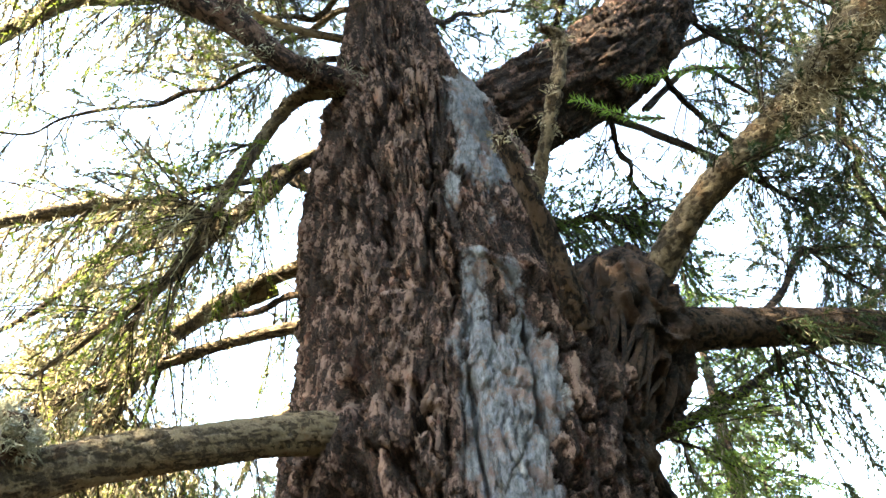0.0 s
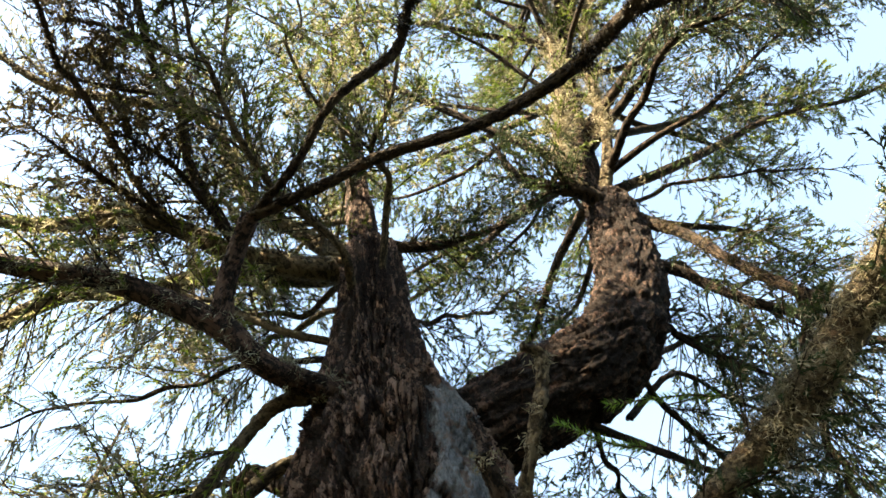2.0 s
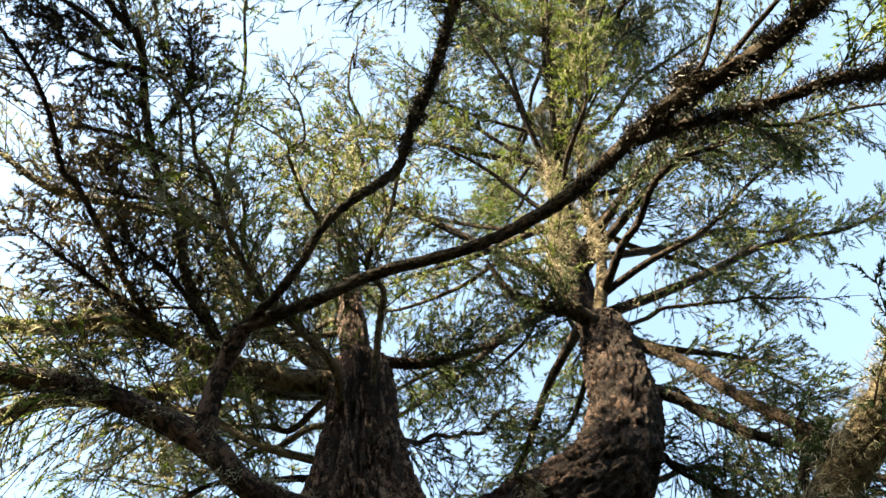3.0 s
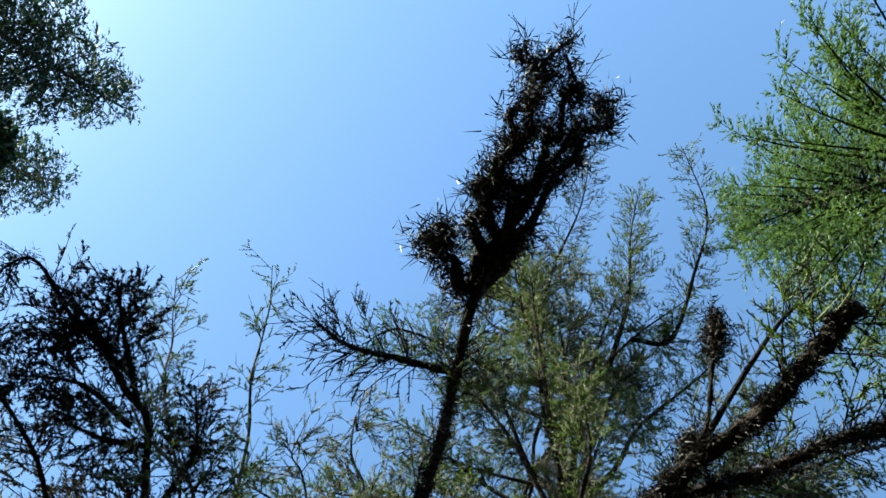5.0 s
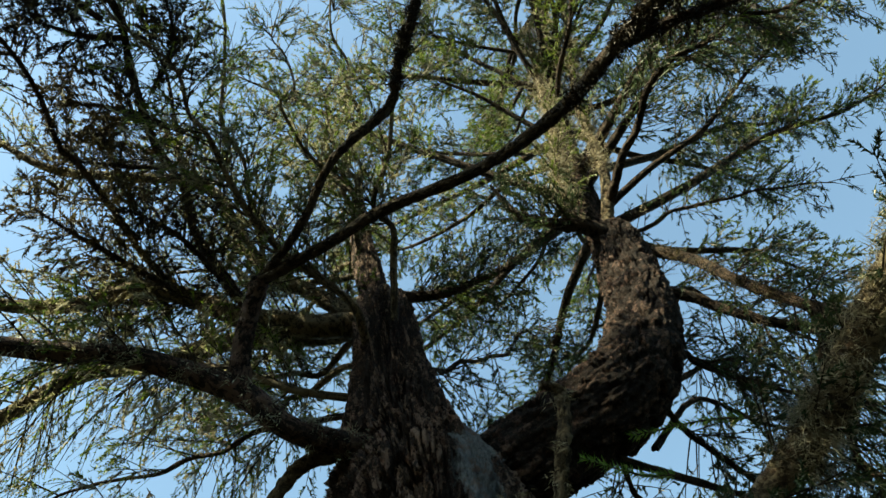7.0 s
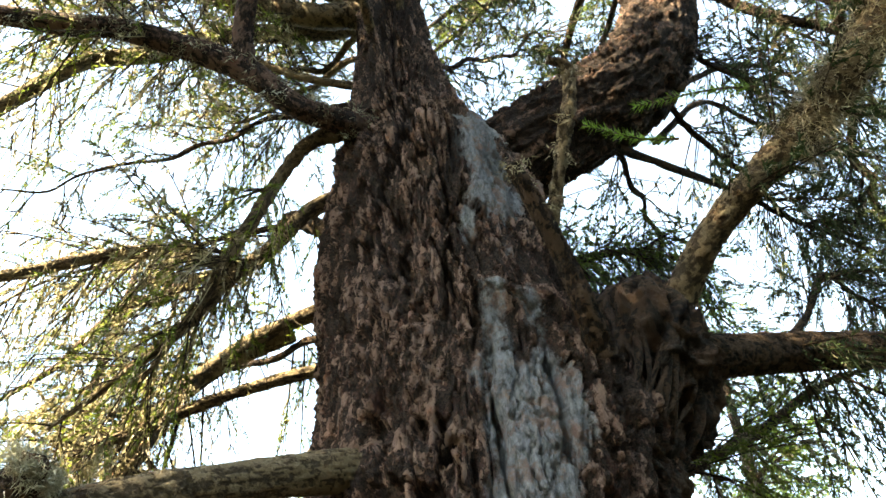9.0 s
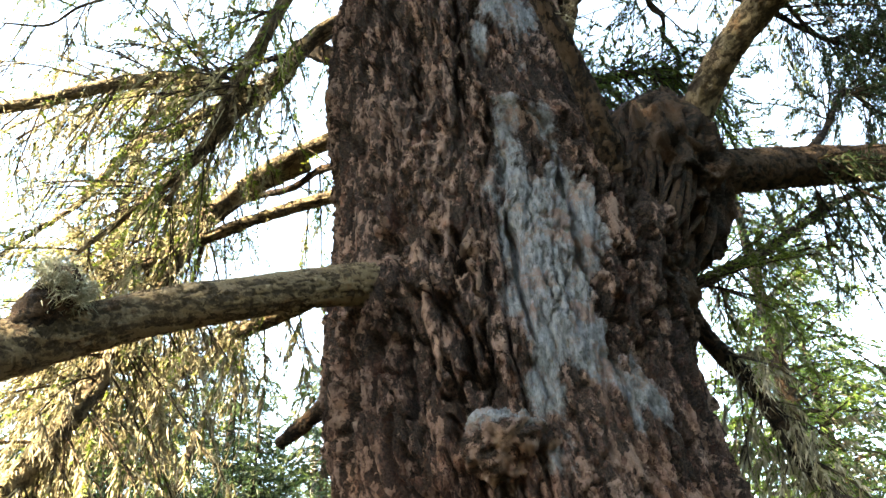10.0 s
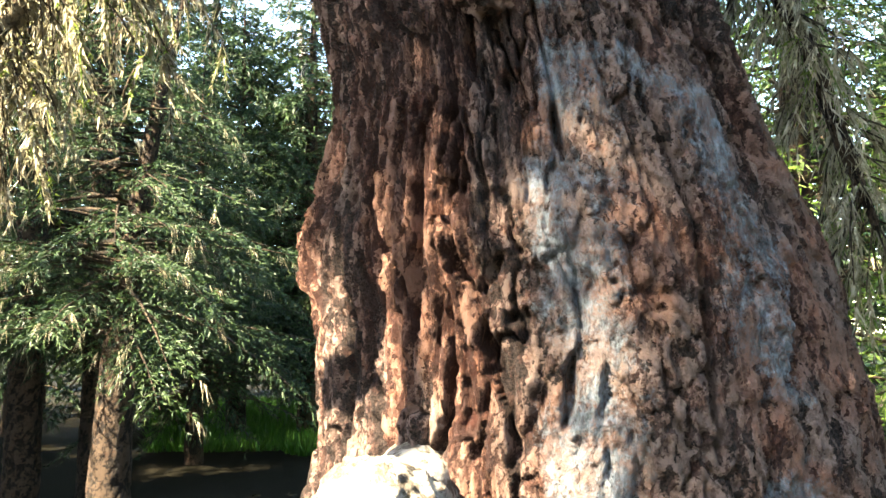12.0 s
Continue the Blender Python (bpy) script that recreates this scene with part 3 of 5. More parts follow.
# rounded swellings: x, z, half width, half height, proud by
SWELLS = [(0.16, 2.0, 0.055, 0.20, 0.045), (0.17, 1.79, 0.05, 0.07, 0.06), (0.35, 3.40, 0.16, 0.045, 0.030), (0.40, 1.80, 0.10, 0.07, 0.03), (0.02, 2.80, 0.10, 0.12, 0.05), (-0.20, 1.80, 0.08, 0.12, 0.04),
          (0.10, 4.25, 0.16, 0.12, 0.05), (0.72, 3.15, 0.16, 0.35, 0.09), (0.55, 1.6, 0.18, 0.3, 0.04)]


def trunk_mesh():
    front = np.linspace(-1.62, 1.62, 430)
    back = np.linspace(1.75, 2 * math.pi - 1.75, 50)[1:-1]
    th = np.r_[front, back] - math.pi / 2  # the front looks towards -y
    nu = len(th)
    zs = np.r_[np.linspace(-0.3, 1.1, 40)[:-1], np.arange(1.1, 4.9, 0.0070), np.arange(4.9, 7.0, 0.014), np.linspace(7.0, 8.6, 30)]
    nv = len(zs)
    ax = smooth_line(TRUNK, 600)
    cx, cy, cr = (np.interp(zs, ax[:, 0], ax[:, i]) for i in (1, 2, 3))
    a = (((th + math.pi / 2) / (2 * math.pi)) % 1.0)[None].repeat(nv, 0)
    v = zs[:, None].repeat(nu, 1)
    ang = th[None].repeat(nv, 0)
    x0 = cx[:, None] + cr[:, None] * np.cos(ang)
    is_front = np.sin(ang) < 0.15
    low = sstep(2.75, 1.9, v)
    # where the grey lichen stripe runs
    mid = np.interp(zs, (1.0, 1.5, 2.0, 2.4, 2.8, 3.4, 4.2, 4.6), (0.66, 0.62, 0.56, 0.46, 0.39, 0.36, 0.31, 0.30))[:, None]
    wid = np.interp(zs, (1.0, 1.5, 2.0, 2.4, 2.8, 3.4, 4.2, 4.6), (0.44, 0.42, 0.36, 0.25, 0.16, 0.15, 0.13, 0.10))[:, None]
    edge = 1 - np.abs(x0 - mid) / wid + (vfbm(a * 30, v * 4, 120, 30, 3) - 0.5) * 1.3
    stripe = sstep(-0.1, 0.5, edge) * is_front * sstep(5.0, 4.4, v)
    # ragged plates above, fibrous ridges low on the left flank, flatter and finely flaked low on the right
    fib = low * sstep(0.40, 0.20, x0 + (vfbm(a * 20, v * 3, 61, 20, 3) - 0.5) * 0.3)
    sm = low * sstep(0.22, 0.40, x0)
    h1, plate1 = plate_bark(a, v, 44, 0.23, 11, 0.060, 1.0, 1.6)
    h2, plate2 = plate_bark(a, v, 84, 0.42, 21, 0.040, 1.1, 1.0)
    h3, plate3 = plate_bark(a, v, 58, 0.16, 31, 0.016, 0.42)
    w1 = (1 - fib) * (1 - sm)
    w1 = w1 * (1 - 0.80 * stripe)
    h = h1 * w1 + h2 * fib * (1 - sm) + h3 * (1 - w1 - fib * (1 - sm))
    plate = plate1 * w1 + plate2 * fib * (1 - sm) + plate3 * (1 - w1 - fib * (1 - sm))
    ridge = vfbm(a * 22 + (vfbm(a * 8, v * 1.5, 71, 8) - 0.5) * 1.2, v * 1.1, 70, 22, 3)
    h = h + 0.040 * (ridge - 0.5) * (1 - 0.6 * sm) * (1 - 0.5 * stripe)
    h = h + (vfbm(a * 9, v * 2.2, 80, 9, 3) - 0.5) * 0.06 * np.clip(cr[:, None] / 0.5, 0.2, 1)
    flute = np.cos(ang * 7 + 1.0 + 0.8 * np.sin(v * 2)) * 0.02 * sstep(1.9, 0.6, v)
    # long upright furrows: deep in the fibrous bark, a few in the plates, thin cracks in the flat part
    for k, rise, w, d_plate, d_fib, d_flat, seed in ((26, 0.9, 0.036, 0.034, 0.060, 0.012, 172), (60, 1.6, 0.040, 0.004, 0.026, 0.004, 182)):
        vein = vfbm(a * k + (vfbm(a * k * 1.5, v * 5.0, seed + 1, int(k * 1.5), 3) - 0.5) * 0.45, v * rise, seed, k, 3)
        cut = sstep(w, 0.2 * w, np.abs(vein - 0.5))
        h = h - cut * (d_plate * w1 + d_fib * fib + d_flat * sm)
        plate = plate * (1 - cut * (0.6 * w1 + 0.85 * fib + 0.5 * sm))
    h = h + ((vfbm(a * 240, v * 3.0, 190, 240, 2) - 0.5) * 0.014 + (vfbm(a * 560, v * 9.0, 195, 560, 2) - 0.5) * 0.012) * fib
    h = h * np.clip(cr[:, None] / 0.34, 0.3, 1) + flute
    plate = np.clip(plate * (1 - 0.68 * sm - 0.25 * fib) + 0.48 * sm + 0.13 * fib, 0, 1)
    wob = (vfbm(a * 90, v * 14, 95, 90, 3) - 0.5) * 0.022
    for xa, za, xb, zb, w, d in UPPER_CRACKS + LOWER_CRACKS:
        k = np.clip(((x0 + wob - xa) * (xb - xa) + (v - za) * (zb - za)) / ((xb - xa) ** 2 + (zb - za) ** 2), 0, 1)
        dist = np.hypot(x0 + wob - xa - k * (xb - xa), v - za - k * (zb - za))
        taper = w * (0.45 + 0.55 * np.sin(math.pi * np.clip(k, 0.05, 0.95)))
        h = h - np.where(is_front, d * sstep(1.6, 0.55, dist / taper), 0)
    for xs, z0, w, t, d in SWELLS:
        e = ((x0 - xs) / w) ** 2 + ((v - z0) / t) ** 2
        h = h + np.where(is_front, d * np.exp(-e), 0)
    r = np.maximum(cr[:, None] + h, 0.01)
    co = np.stack([cx[:, None] + r * np.cos(ang), cy[:, None] + r * np.sin(ang), v + 0.0 * ang], -1)
    bare = np.exp(-(((x0 - mid - 0.02) / 0.11) ** 2)) * sstep(2.35, 1.95, v)
    holes = vfbm(a * 16, v * 3.0, 130, 16, 4) - np.interp(zs, (1.2, 2.1, 3), (0.05, 0.02, -0.10))[:, None]
    lich = stripe * sstep(0.36, 0.52, holes) * (1 - 0.75 * bare)
    lich = np.clip(lich * (0.60 - 0.17 * low) + 0.22 * (vfbm(a * 50, v * 7, 140, 50, 3)), 0, 1)
    # red inner bark laid bare low on the trunk, in streaks on the left and spots on the right
    bared = 0.55 * fib * sstep(0.36, 0.56, vfbm(a * 40, v * 1.6, 210, 40, 4)) * sstep(2.9, 2.2, v) + 0.5 * sm * sstep(0.46, 0.60, vfbm(a * 34, v * 6, 220, 34, 4))
    attrs = {"plate": plate.ravel(), "lichen": lich.ravel(), "bared": bared.ravel()}
    return mesh_np("trunk", co.reshape(-1, 3), grid_faces(nv, nu), M_BARK, attrs, smooth=False)


trunk = part("trunk", trunk_mesh(), tree, "thick scaly trunk with a grey lichen stripe")


def noise3(p, scale, seed):
    flat = (p * scale + seed * 7.31).reshape(-1, 3)
    return np.array([noise.noise(Vector(q)) for q in flat]).reshape(p.shape[:-1]) * 0.5


def gnarl(name, at, size, seed, mat, rough=0.25, n=(96, 80), lichen=0.3, grain=1.0):
    """A lumpy outgrowth of swirling wood."""
    nu, nv = n
    th = (np.arange(nu) / nu * 2 * math.pi)[None].repeat(nv, 0)
    ph = np.linspace(0.03, math.pi - 0.03, nv)[:, None].repeat(nu, 1)
    d = np.stack([np.sin(ph) * np.cos(th), np.sin(ph) * np.sin(th), np.cos(ph)], -1)
    bend = d + 0.5 * np.stack([noise3(d, 1.3, seed + 1), noise3(d, 1.3, seed + 2), noise3(d, 1.3, seed + 3)], -1)
    r = 1 + rough * 2.6 * noise3(bend, 1.6, seed) + rough * grain * (1.0 - 4 * np.abs(noise3(bend, 3.2, seed + 7))) * 0.6 + rough * 0.5 * noise3(bend, 9.0, seed + 9) + rough * 0.7 * noise3(bend, 20.0, seed + 15)
    co = r[..., None] * d * np.array(size) + np.array(at)
    lich = np.clip(lichen * (0.3 + d[..., 2]), 0, 1)
    plate = np.clip(0.5 + 2.5 * noise3(bend, 4.0, seed + 11), 0, 1)
    return mesh_np(name, co.reshape(-1, 3), grid_faces(nv, nu), mat, {"plate": plate.ravel(), "lichen": lich.ravel()})


part("burl", gnarl("burl", (0.82, 2.33, 3.40), (0.185, 0.22, 0.27), 3, M_GNARL, 0.27, n=(150, 130), grain=1.9, lichen=0.0), tree, "dark gnarled burl under two limbs")
part("burl_collar", gnarl("burl_collar", (0.67, 2.34, 3.08), (0.18, 0.2, 0.30), 14, M_GNARL, 0.3, grain=1.8, lichen=0.0), tree)
rb = np.random.default_rng(61)
for q in range(22):
    # swirling strands that run over the burl and its collar
    w0, turn = rb.uniform(-2.6, 0.2), rb.uniform(-1.2, 1.2)
    pts = []
    for k in np.linspace(0, 1, 6):
        ph = 0.25 + 2.0 * k + rb.normal() * 0.10
        w = w0 + turn * k + rb.normal() * 0.12
        mid = np.array((0.82, 2.33, 3.40)) + np.array((-0.13, 0.0, -0.20)) * max(0.0, k - 0.45) * 1.6
        pts.append(tuple(mid + np.array((math.sin(ph) * math.cos(w) * 0.225, math.sin(ph) * math.sin(w) * 0.265, math.cos(ph) * 0.315))))
    part("strand", bark_tube("strand", pts, list(rb.uniform(0.010, 0.026) * np.array((0.6, 1.0, 1.1, 1.0, 0.8, 0.4))), M_GNARL, 620 + q, nu=10, step=0.02, cell=(0.02, 0.05), depth=0.003, lumps=0.25), tree)
part("knot", gnarl("knot", (0.25, 2.02, 2.375), (0.095, 0.10, 0.082), 4, M_BARK, 0.24, lichen=0.75, grain=1.3), tree, "small lumpy knot with grey lichen on top")
part("cut_root", gnarl("cut_root", (0.0, 1.83, 1.20), (0.135, 0.16, 0.125), 6, M_PALE, 0.11, lichen=0.0, grain=1.0), tree, "smooth sun-bleached root stub")

part("root", bark_tube("root", [(0.20, 2.55, 1.25), (0.06, 2.10, 1.20), (-0.01, 1.84, 1.08), (-0.06, 1.66, 0.60), (-0.10, 1.52, -0.15)], [0.14, 0.115, 0.11, 0.15, 0.20], M_PALE, 520, nu=40, step=0.02, cell=(0.03, 0.12), depth=0.006), tree, "sun-bleached root running down to the ground")

# limbs: name, label, line, radii, tube options, foliage options, tuft options


def limb(label, pts, radii, seed, tube=None, leaf=None, tuft=None, name="limb"):
    crook = 0.035 if seed in (27, 28) else 0.07 if seed in (29, 30) else 0.045 if 31 <= seed <= 37 or seed >= 84 and seed < 90 else 0.022 if 47 <= seed <= 57 else 0.022 if 20 <= seed <= 22 else 0.05 if 150 <= seed < 170 else 0
    opts = dict(nu=30, step=0.022, cell=(0.035, 0.055), depth=0.010, lumps=0.10, lichen=0.12, top_lichen=0.3)
    opts.update(tube or {})
    if crook:
        rg = np.random.default_rng(seed + 900)
        fine = smooth_line(pts, 12)
        fine[1:] += rg.normal(size=(11, 3)) * crook * np.linspace(0.6, 1.2, 11)[:, None]
        radii = list(np.interp(np.linspace(0, 1, 12), np.linspace(0, 1, len(pts)), radii))
        pts = [tuple(q) for q in fine]
    # limbs meant to look sunlit take the bark with sunlight in its colour
    ob = part(name, bark_tube(name, pts, radii, M_STEM if seed in (3, 4) else M_LIMB_LIT if seed in (1, 9, 14, 20, 21, 22, 27, 28, 15, 16, 17, 18, 19, 25, 36, 44, 45, *range(150, 167)) else M_TWIG if seed in (5, 7) else M_LIMB if max(radii) < 0.095 and seed != 9 or seed == 10 else M_STEM if seed > 1 else M_BARK, seed, **opts), tree, label)
    line = smooth_line(pts, 60)
    for k, lf in enumerate(leaf or ()):
        foliage(ob, line, seed * 17 + k, **lf)
    if tuft:
        tufts(ob, line, float(np.mean(radii)), seed * 31, **tuft)
    return ob


def leafy(count, size, **kw):
    return dict(count=count, size=size, **kw)


HANG = dict(wild=0.25, droop=0.25, hang=0.85, rise=-0.05, twig=(0.07, 0.20), gap=0.058)

limb("thick bare limb with grey bark, growing level", [(0.10, 2.30, 2.90), (-0.07, 2.13, 2.89), (-0.21, 2.05, 2.845), (-0.40, 1.95, 2.75), (-0.56, 1.88, 2.68), (-0.73, 1.80, 2.58), (-0.90, 1.68, 2.46), (-1.15, 1.56, 2.46), (-1.6, 1.45, 2.7)],
     [0.11, 0.068, 0.055, 0.052, 0.053, 0.057, 0.064, 0.063, 0.045], 1, dict(nu=64, step=0.009, top_lichen=0.42, lichen=0.06, depth=0.011, cell=(0.03, 0.08), lumps=0.07), [leafy(6, 0.35, beard=0.3, needles=14, old=0.6, s0=0.9)])
limb("short broken stub with lichen on its end", [(-0.81, 1.76, 2.52), (-0.77, 1.73, 2.60), (-0.715, 1.70, 2.665)], [0.06, 0.048, 0.04], 2, dict(nu=30, step=0.01), None, dict(count=30, size=0.034, s0=0.85, down=0.0, clump=100, mat=M_TUFT, wide=0.003), name="stub")
limb("dark forked limb, growing out level", [(0.10, 2.36, 4.55), (-0.03, 2.22, 4.50), (-0.21, 2.08, 4.42), (-0.42, 1.97, 4.39), (-0.63, 1.90, 4.53), (-0.92, 1.85, 4.63), (-1.15, 1.80, 4.65), (-1.34, 1.75, 4.59), (-1.75, 1.60, 4.50), (-2.3, 1.3, 4.5)],
     [0.11, 0.074, 0.056, 0.048, 0.052, 0.048, 0.045, 0.042, 0.03, 0.012], 3, dict(nu=40, step=0.014, depth=0.008), [leafy(35, 0.7, s0=0.45, needles=20, beard=0.3, bare=0.3, old=0.4, **HANG)], dict(count=130, size=0.045, s0=0.15, mat=M_TUFT))
limb("bent dark limb rising to a fork", [(-0.63, 1.90, 4.52), (-0.645, 1.82, 4.67), (-0.63, 1.72, 4.82), (-0.59, 1.60, 4.92)], [0.05, 0.042, 0.038, 0.04], 4, dict(step=0.012))
limb("long thin limb with dark lichen, passing overhead", [(-0.60, 1.61, 4.91), (-0.27, 1.41, 4.90), (-0.07, 1.26, 4.85), (0.34, 1.05, 4.80), (0.62, 0.78, 4.70), (0.84, 0.44, 4.60), (1.10, 0.22, 4.60), (1.26, 0.02, 4.60), (1.40, -0.18, 4.60)],
     [0.026, 0.023, 0.024, 0.023, 0.026, 0.027, 0.030, 0.030, 0.034], 5, dict(lichen=0.0, top_lichen=0.1, step=0.014), [leafy(15, 0.45, core=0.0032, s0=0.8, needles=16, beard=0.2, dark=True)], dict(count=200, size=0.036, s0=0.50, clump=60, mat=M_DARK))
limb("thin lichen-covered side limb", [(0.78, 0.56, 4.65), (0.95, 0.47, 4.62), (1.14, 0.39, 4.60), (1.35, 0.26, 4.55), (1.46, 0.22, 4.52), (1.54, 0.17, 4.50)], [0.019, 0.018, 0.018, 0.020, 0.022, 0.026], 6, dict(lichen=0.0, top_lichen=0.1, nu=18), [leafy(17, 0.4, core=0.0032, needles=16, beard=0.3, dark=True)], dict(count=150, size=0.05, mat=M_DARK))
limb("crooked thin limb, passing overhead", [(-0.60, 1.61, 4.91), (-0.42, 1.38, 4.95), (-0.28, 1.13, 5.10), (-0.05, 0.95, 5.28), (-0.01, 0.80, 5.36), (0.06, 0.58, 5.50), (0.11, 0.29, 5.70), (0.18, -0.12, 5.80), (0.39, -0.59, 5.90), (0.67, -1.08, 6.00)],
     [0.019, 0.018, 0.018, 0.022, 0.019, 0.022, 0.023, 0.026, 0.023, 0.007], 7, dict(lichen=0.0, top_lichen=0.1, step=0.014), [leafy(35, 0.45, core=0.0032, s0=0.62, needles=11, beard=0.4, bare=0.6, dark=True)], dict(count=190, size=0.034, s0=0.4, clump=60, mat=M_DARK))
limb("dead side twig with bare twiglets", [(0.14, 0.26, 5.70), (-0.17, 0.21, 5.75), (-0.42, 0.17, 5.80), (-0.61, 0.06, 5.90)], [0.016, 0.014, 0.011, 0.003], 8, dict(lichen=0.0, top_lichen=0.1, nu=14), [leafy(39, 0.35, core=0.0032, mat=M_BROWN, needles=7, bare=0.8, beard=0.3, dark=True)], dict(count=40, size=0.045, mat=M_DARK))
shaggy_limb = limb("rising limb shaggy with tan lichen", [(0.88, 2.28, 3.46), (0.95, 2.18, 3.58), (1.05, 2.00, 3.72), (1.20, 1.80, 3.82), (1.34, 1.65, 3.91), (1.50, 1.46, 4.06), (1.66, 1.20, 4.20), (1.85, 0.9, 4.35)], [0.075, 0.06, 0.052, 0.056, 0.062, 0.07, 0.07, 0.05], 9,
     dict(nu=36, step=0.012), [leafy(40, 0.5, s0=0.3, needles=31, beard=0.5, mat=M_NEEDLE_SHADED)], dict(count=60, size=0.05, s0=0.5, clump=50, wide=0.004, mat=M_BROWN))
tufts(shaggy_limb, smooth_line([(1.20, 1.80, 3.82), (1.34, 1.65, 3.91), (1.50, 1.46, 4.06), (1.66, 1.20, 4.20), (1.85, 0.9, 4.35)], 40), 0.07, 991, 130, size=0.075, clump=60, mat=M_BEARD, wide=0.004)
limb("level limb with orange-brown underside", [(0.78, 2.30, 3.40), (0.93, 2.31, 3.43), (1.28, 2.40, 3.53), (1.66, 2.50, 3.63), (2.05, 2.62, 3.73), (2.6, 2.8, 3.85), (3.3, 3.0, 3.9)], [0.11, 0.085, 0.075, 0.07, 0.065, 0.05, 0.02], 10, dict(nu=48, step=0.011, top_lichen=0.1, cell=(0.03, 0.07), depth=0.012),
     [leafy(48, 0.8, s0=0.35, needles=32, mat=M_NEEDLE_SHADED, beard=0.15, **HANG)])
second_stem = limb("huge second stem, curving out and upward", [(0.15, 2.45, 4.30), (0.36, 2.40, 4.48), (0.62, 2.30, 4.64), (0.94, 2.25, 4.88), (1.18, 2.25, 5.24), (1.36, 2.30, 5.86), (1.43, 2.35, 6.60), (1.44, 2.36, 6.95), (1.40, 2.36, 7.15), (1.38, 2.36, 7.6), (1.38, 2.15, 9.0), (1.45, 1.6, 11.0), (1.35, 0.6, 13.0), (1.24, -0.6, 15.0)],
     [0.22, 0.21, 0.215, 0.225, 0.215, 0.20, 0.185, 0.17, 0.115, 0.105, 0.09, 0.07, 0.05, 0.015], 11, dict(nu=150, step=0.014, cell=(0.045, 0.20), depth=0.018, furrow=0.026, lumps=0.025, lichen=0.2), name="stem")
tufts(second_stem, smooth_line([(1.38, 2.3, 8.0), (1.38, 2.15, 9.0), (1.45, 1.6, 11.0), (1.35, 0.6, 13.0)], 60), 0.07, 992, 300, size=0.11, clump=30, s0=0.0, wide=0.007)
limb("side limb sweeping down from the second stem", [(1.40, 2.35, 6.75), (1.62, 2.33, 6.75), (1.79, 2.20, 6.34), (1.82, 2.02, 5.70), (1.97, 1.90, 5.21), (2.15, 1.75, 4.80), (2.5, 1.5, 4.6)], [0.055, 0.040, 0.034, 0.03, 0.028, 0.024, 0.010], 12, dict(lichen=0.0, top_lichen=0.05), [leafy(48, 0.6, s0=0.35, needles=20, mat=M_NEEDLE_SHADED, beard=0.15)], dict(count=120, size=0.045, clump=40, mat=M_BROWN))
limb("short broken bough with a mossy tip", [(0.62, 2.05, 3.24), (0.57, 1.95, 3.33), (0.50, 1.85, 3.46), (0.42, 1.75, 3.57), (0.35, 1.68, 3.67)], [0.045, 0.036, 0.03, 0.028, 0.024], 13, dict(step=0.01, top_lichen=0.5), None, dict(count=10, size=0.035, s0=0.6))
limb("crooked dead bough", [(0.47, 1.80, 3.53), (0.50, 1.70, 3.70), (0.53, 1.63, 3.84), (0.55, 1.58, 4.04), (0.48, 1.55, 4.06)], [0.022, 0.02, 0.022, 0.018, 0.014], 14, dict(nu=20, step=0.01, lichen=0.3), None, dict(count=14, size=0.04))
limb("peeling limb, then shaggy with hanging twigs", [(-0.18, 2.45, 4.42), (-0.29, 2.43, 4.37), (-0.39, 2.40, 4.26), (-0.50, 2.40, 4.06), (-0.63, 2.40, 3.93), (-0.86, 2.35, 3.96), (-1.10, 2.30, 3.88), (-1.34, 2.18, 3.66), (-1.7, 2.0, 3.45)], [0.06, 0.040, 0.032, 0.030, 0.028, 0.027, 0.024, 0.020, 0.007], 15,
     None, [leafy(66, 0.6, s0=0.35, needles=16, beard=0.4, bare=0.4, old=0.7, **HANG)], dict(count=60, size=0.05, s0=0.35))
limb("thin drooping limb", [(-0.57, 2.40, 3.97), (-0.67, 2.40, 3.82), (-0.77, 2.40, 3.62), (-0.90, 2.40, 3.44), (-1.1, 2.4, 3.2)], [0.03, 0.026, 0.022, 0.016, 0.006], 16, dict(nu=18), [leafy(13, 0.5, needles=20, beard=0.3, bare=0.4, old=0.5, **HANG)])
limb("limb from behind the trunk, bending down", [(-0.05, 2.75, 4.28), (-0.32, 2.90, 4.19), (-0.63, 2.95, 4.04), (-0.85, 3.00, 3.88), (-0.95, 3.00, 3.72), (-1.06, 3.00, 3.41), (-1.2, 3.0, 3.1), (-1.4, 3.0, 2.7)], [0.05, 0.038, 0.034, 0.031, 0.028, 0.024, 0.018, 0.008], 17, None, [leafy(44, 0.7, drape=2, s0=0.4, needles=14, beard=0.4, bare=0.35, old=0.7, **HANG)])
limb("thinner limb from behind the trunk", [(-0.02, 2.75, 3.86), (-0.30, 2.80, 3.76), (-0.55, 2.80, 3.67), (-0.79, 2.80, 3.56), (-1.00, 2.80, 3.44), (-1.15, 2.75, 3.32), (-1.4, 2.65, 3.05), (-1.8, 2.5, 2.7)], [0.034, 0.028, 0.025, 0.024, 0.021, 0.019, 0.013, 0.005], 18, None, [leafy(44, 0.6, drape=2, s0=0.45, needles=14, beard=0.45, bare=0.35, old=0.7, **HANG)])
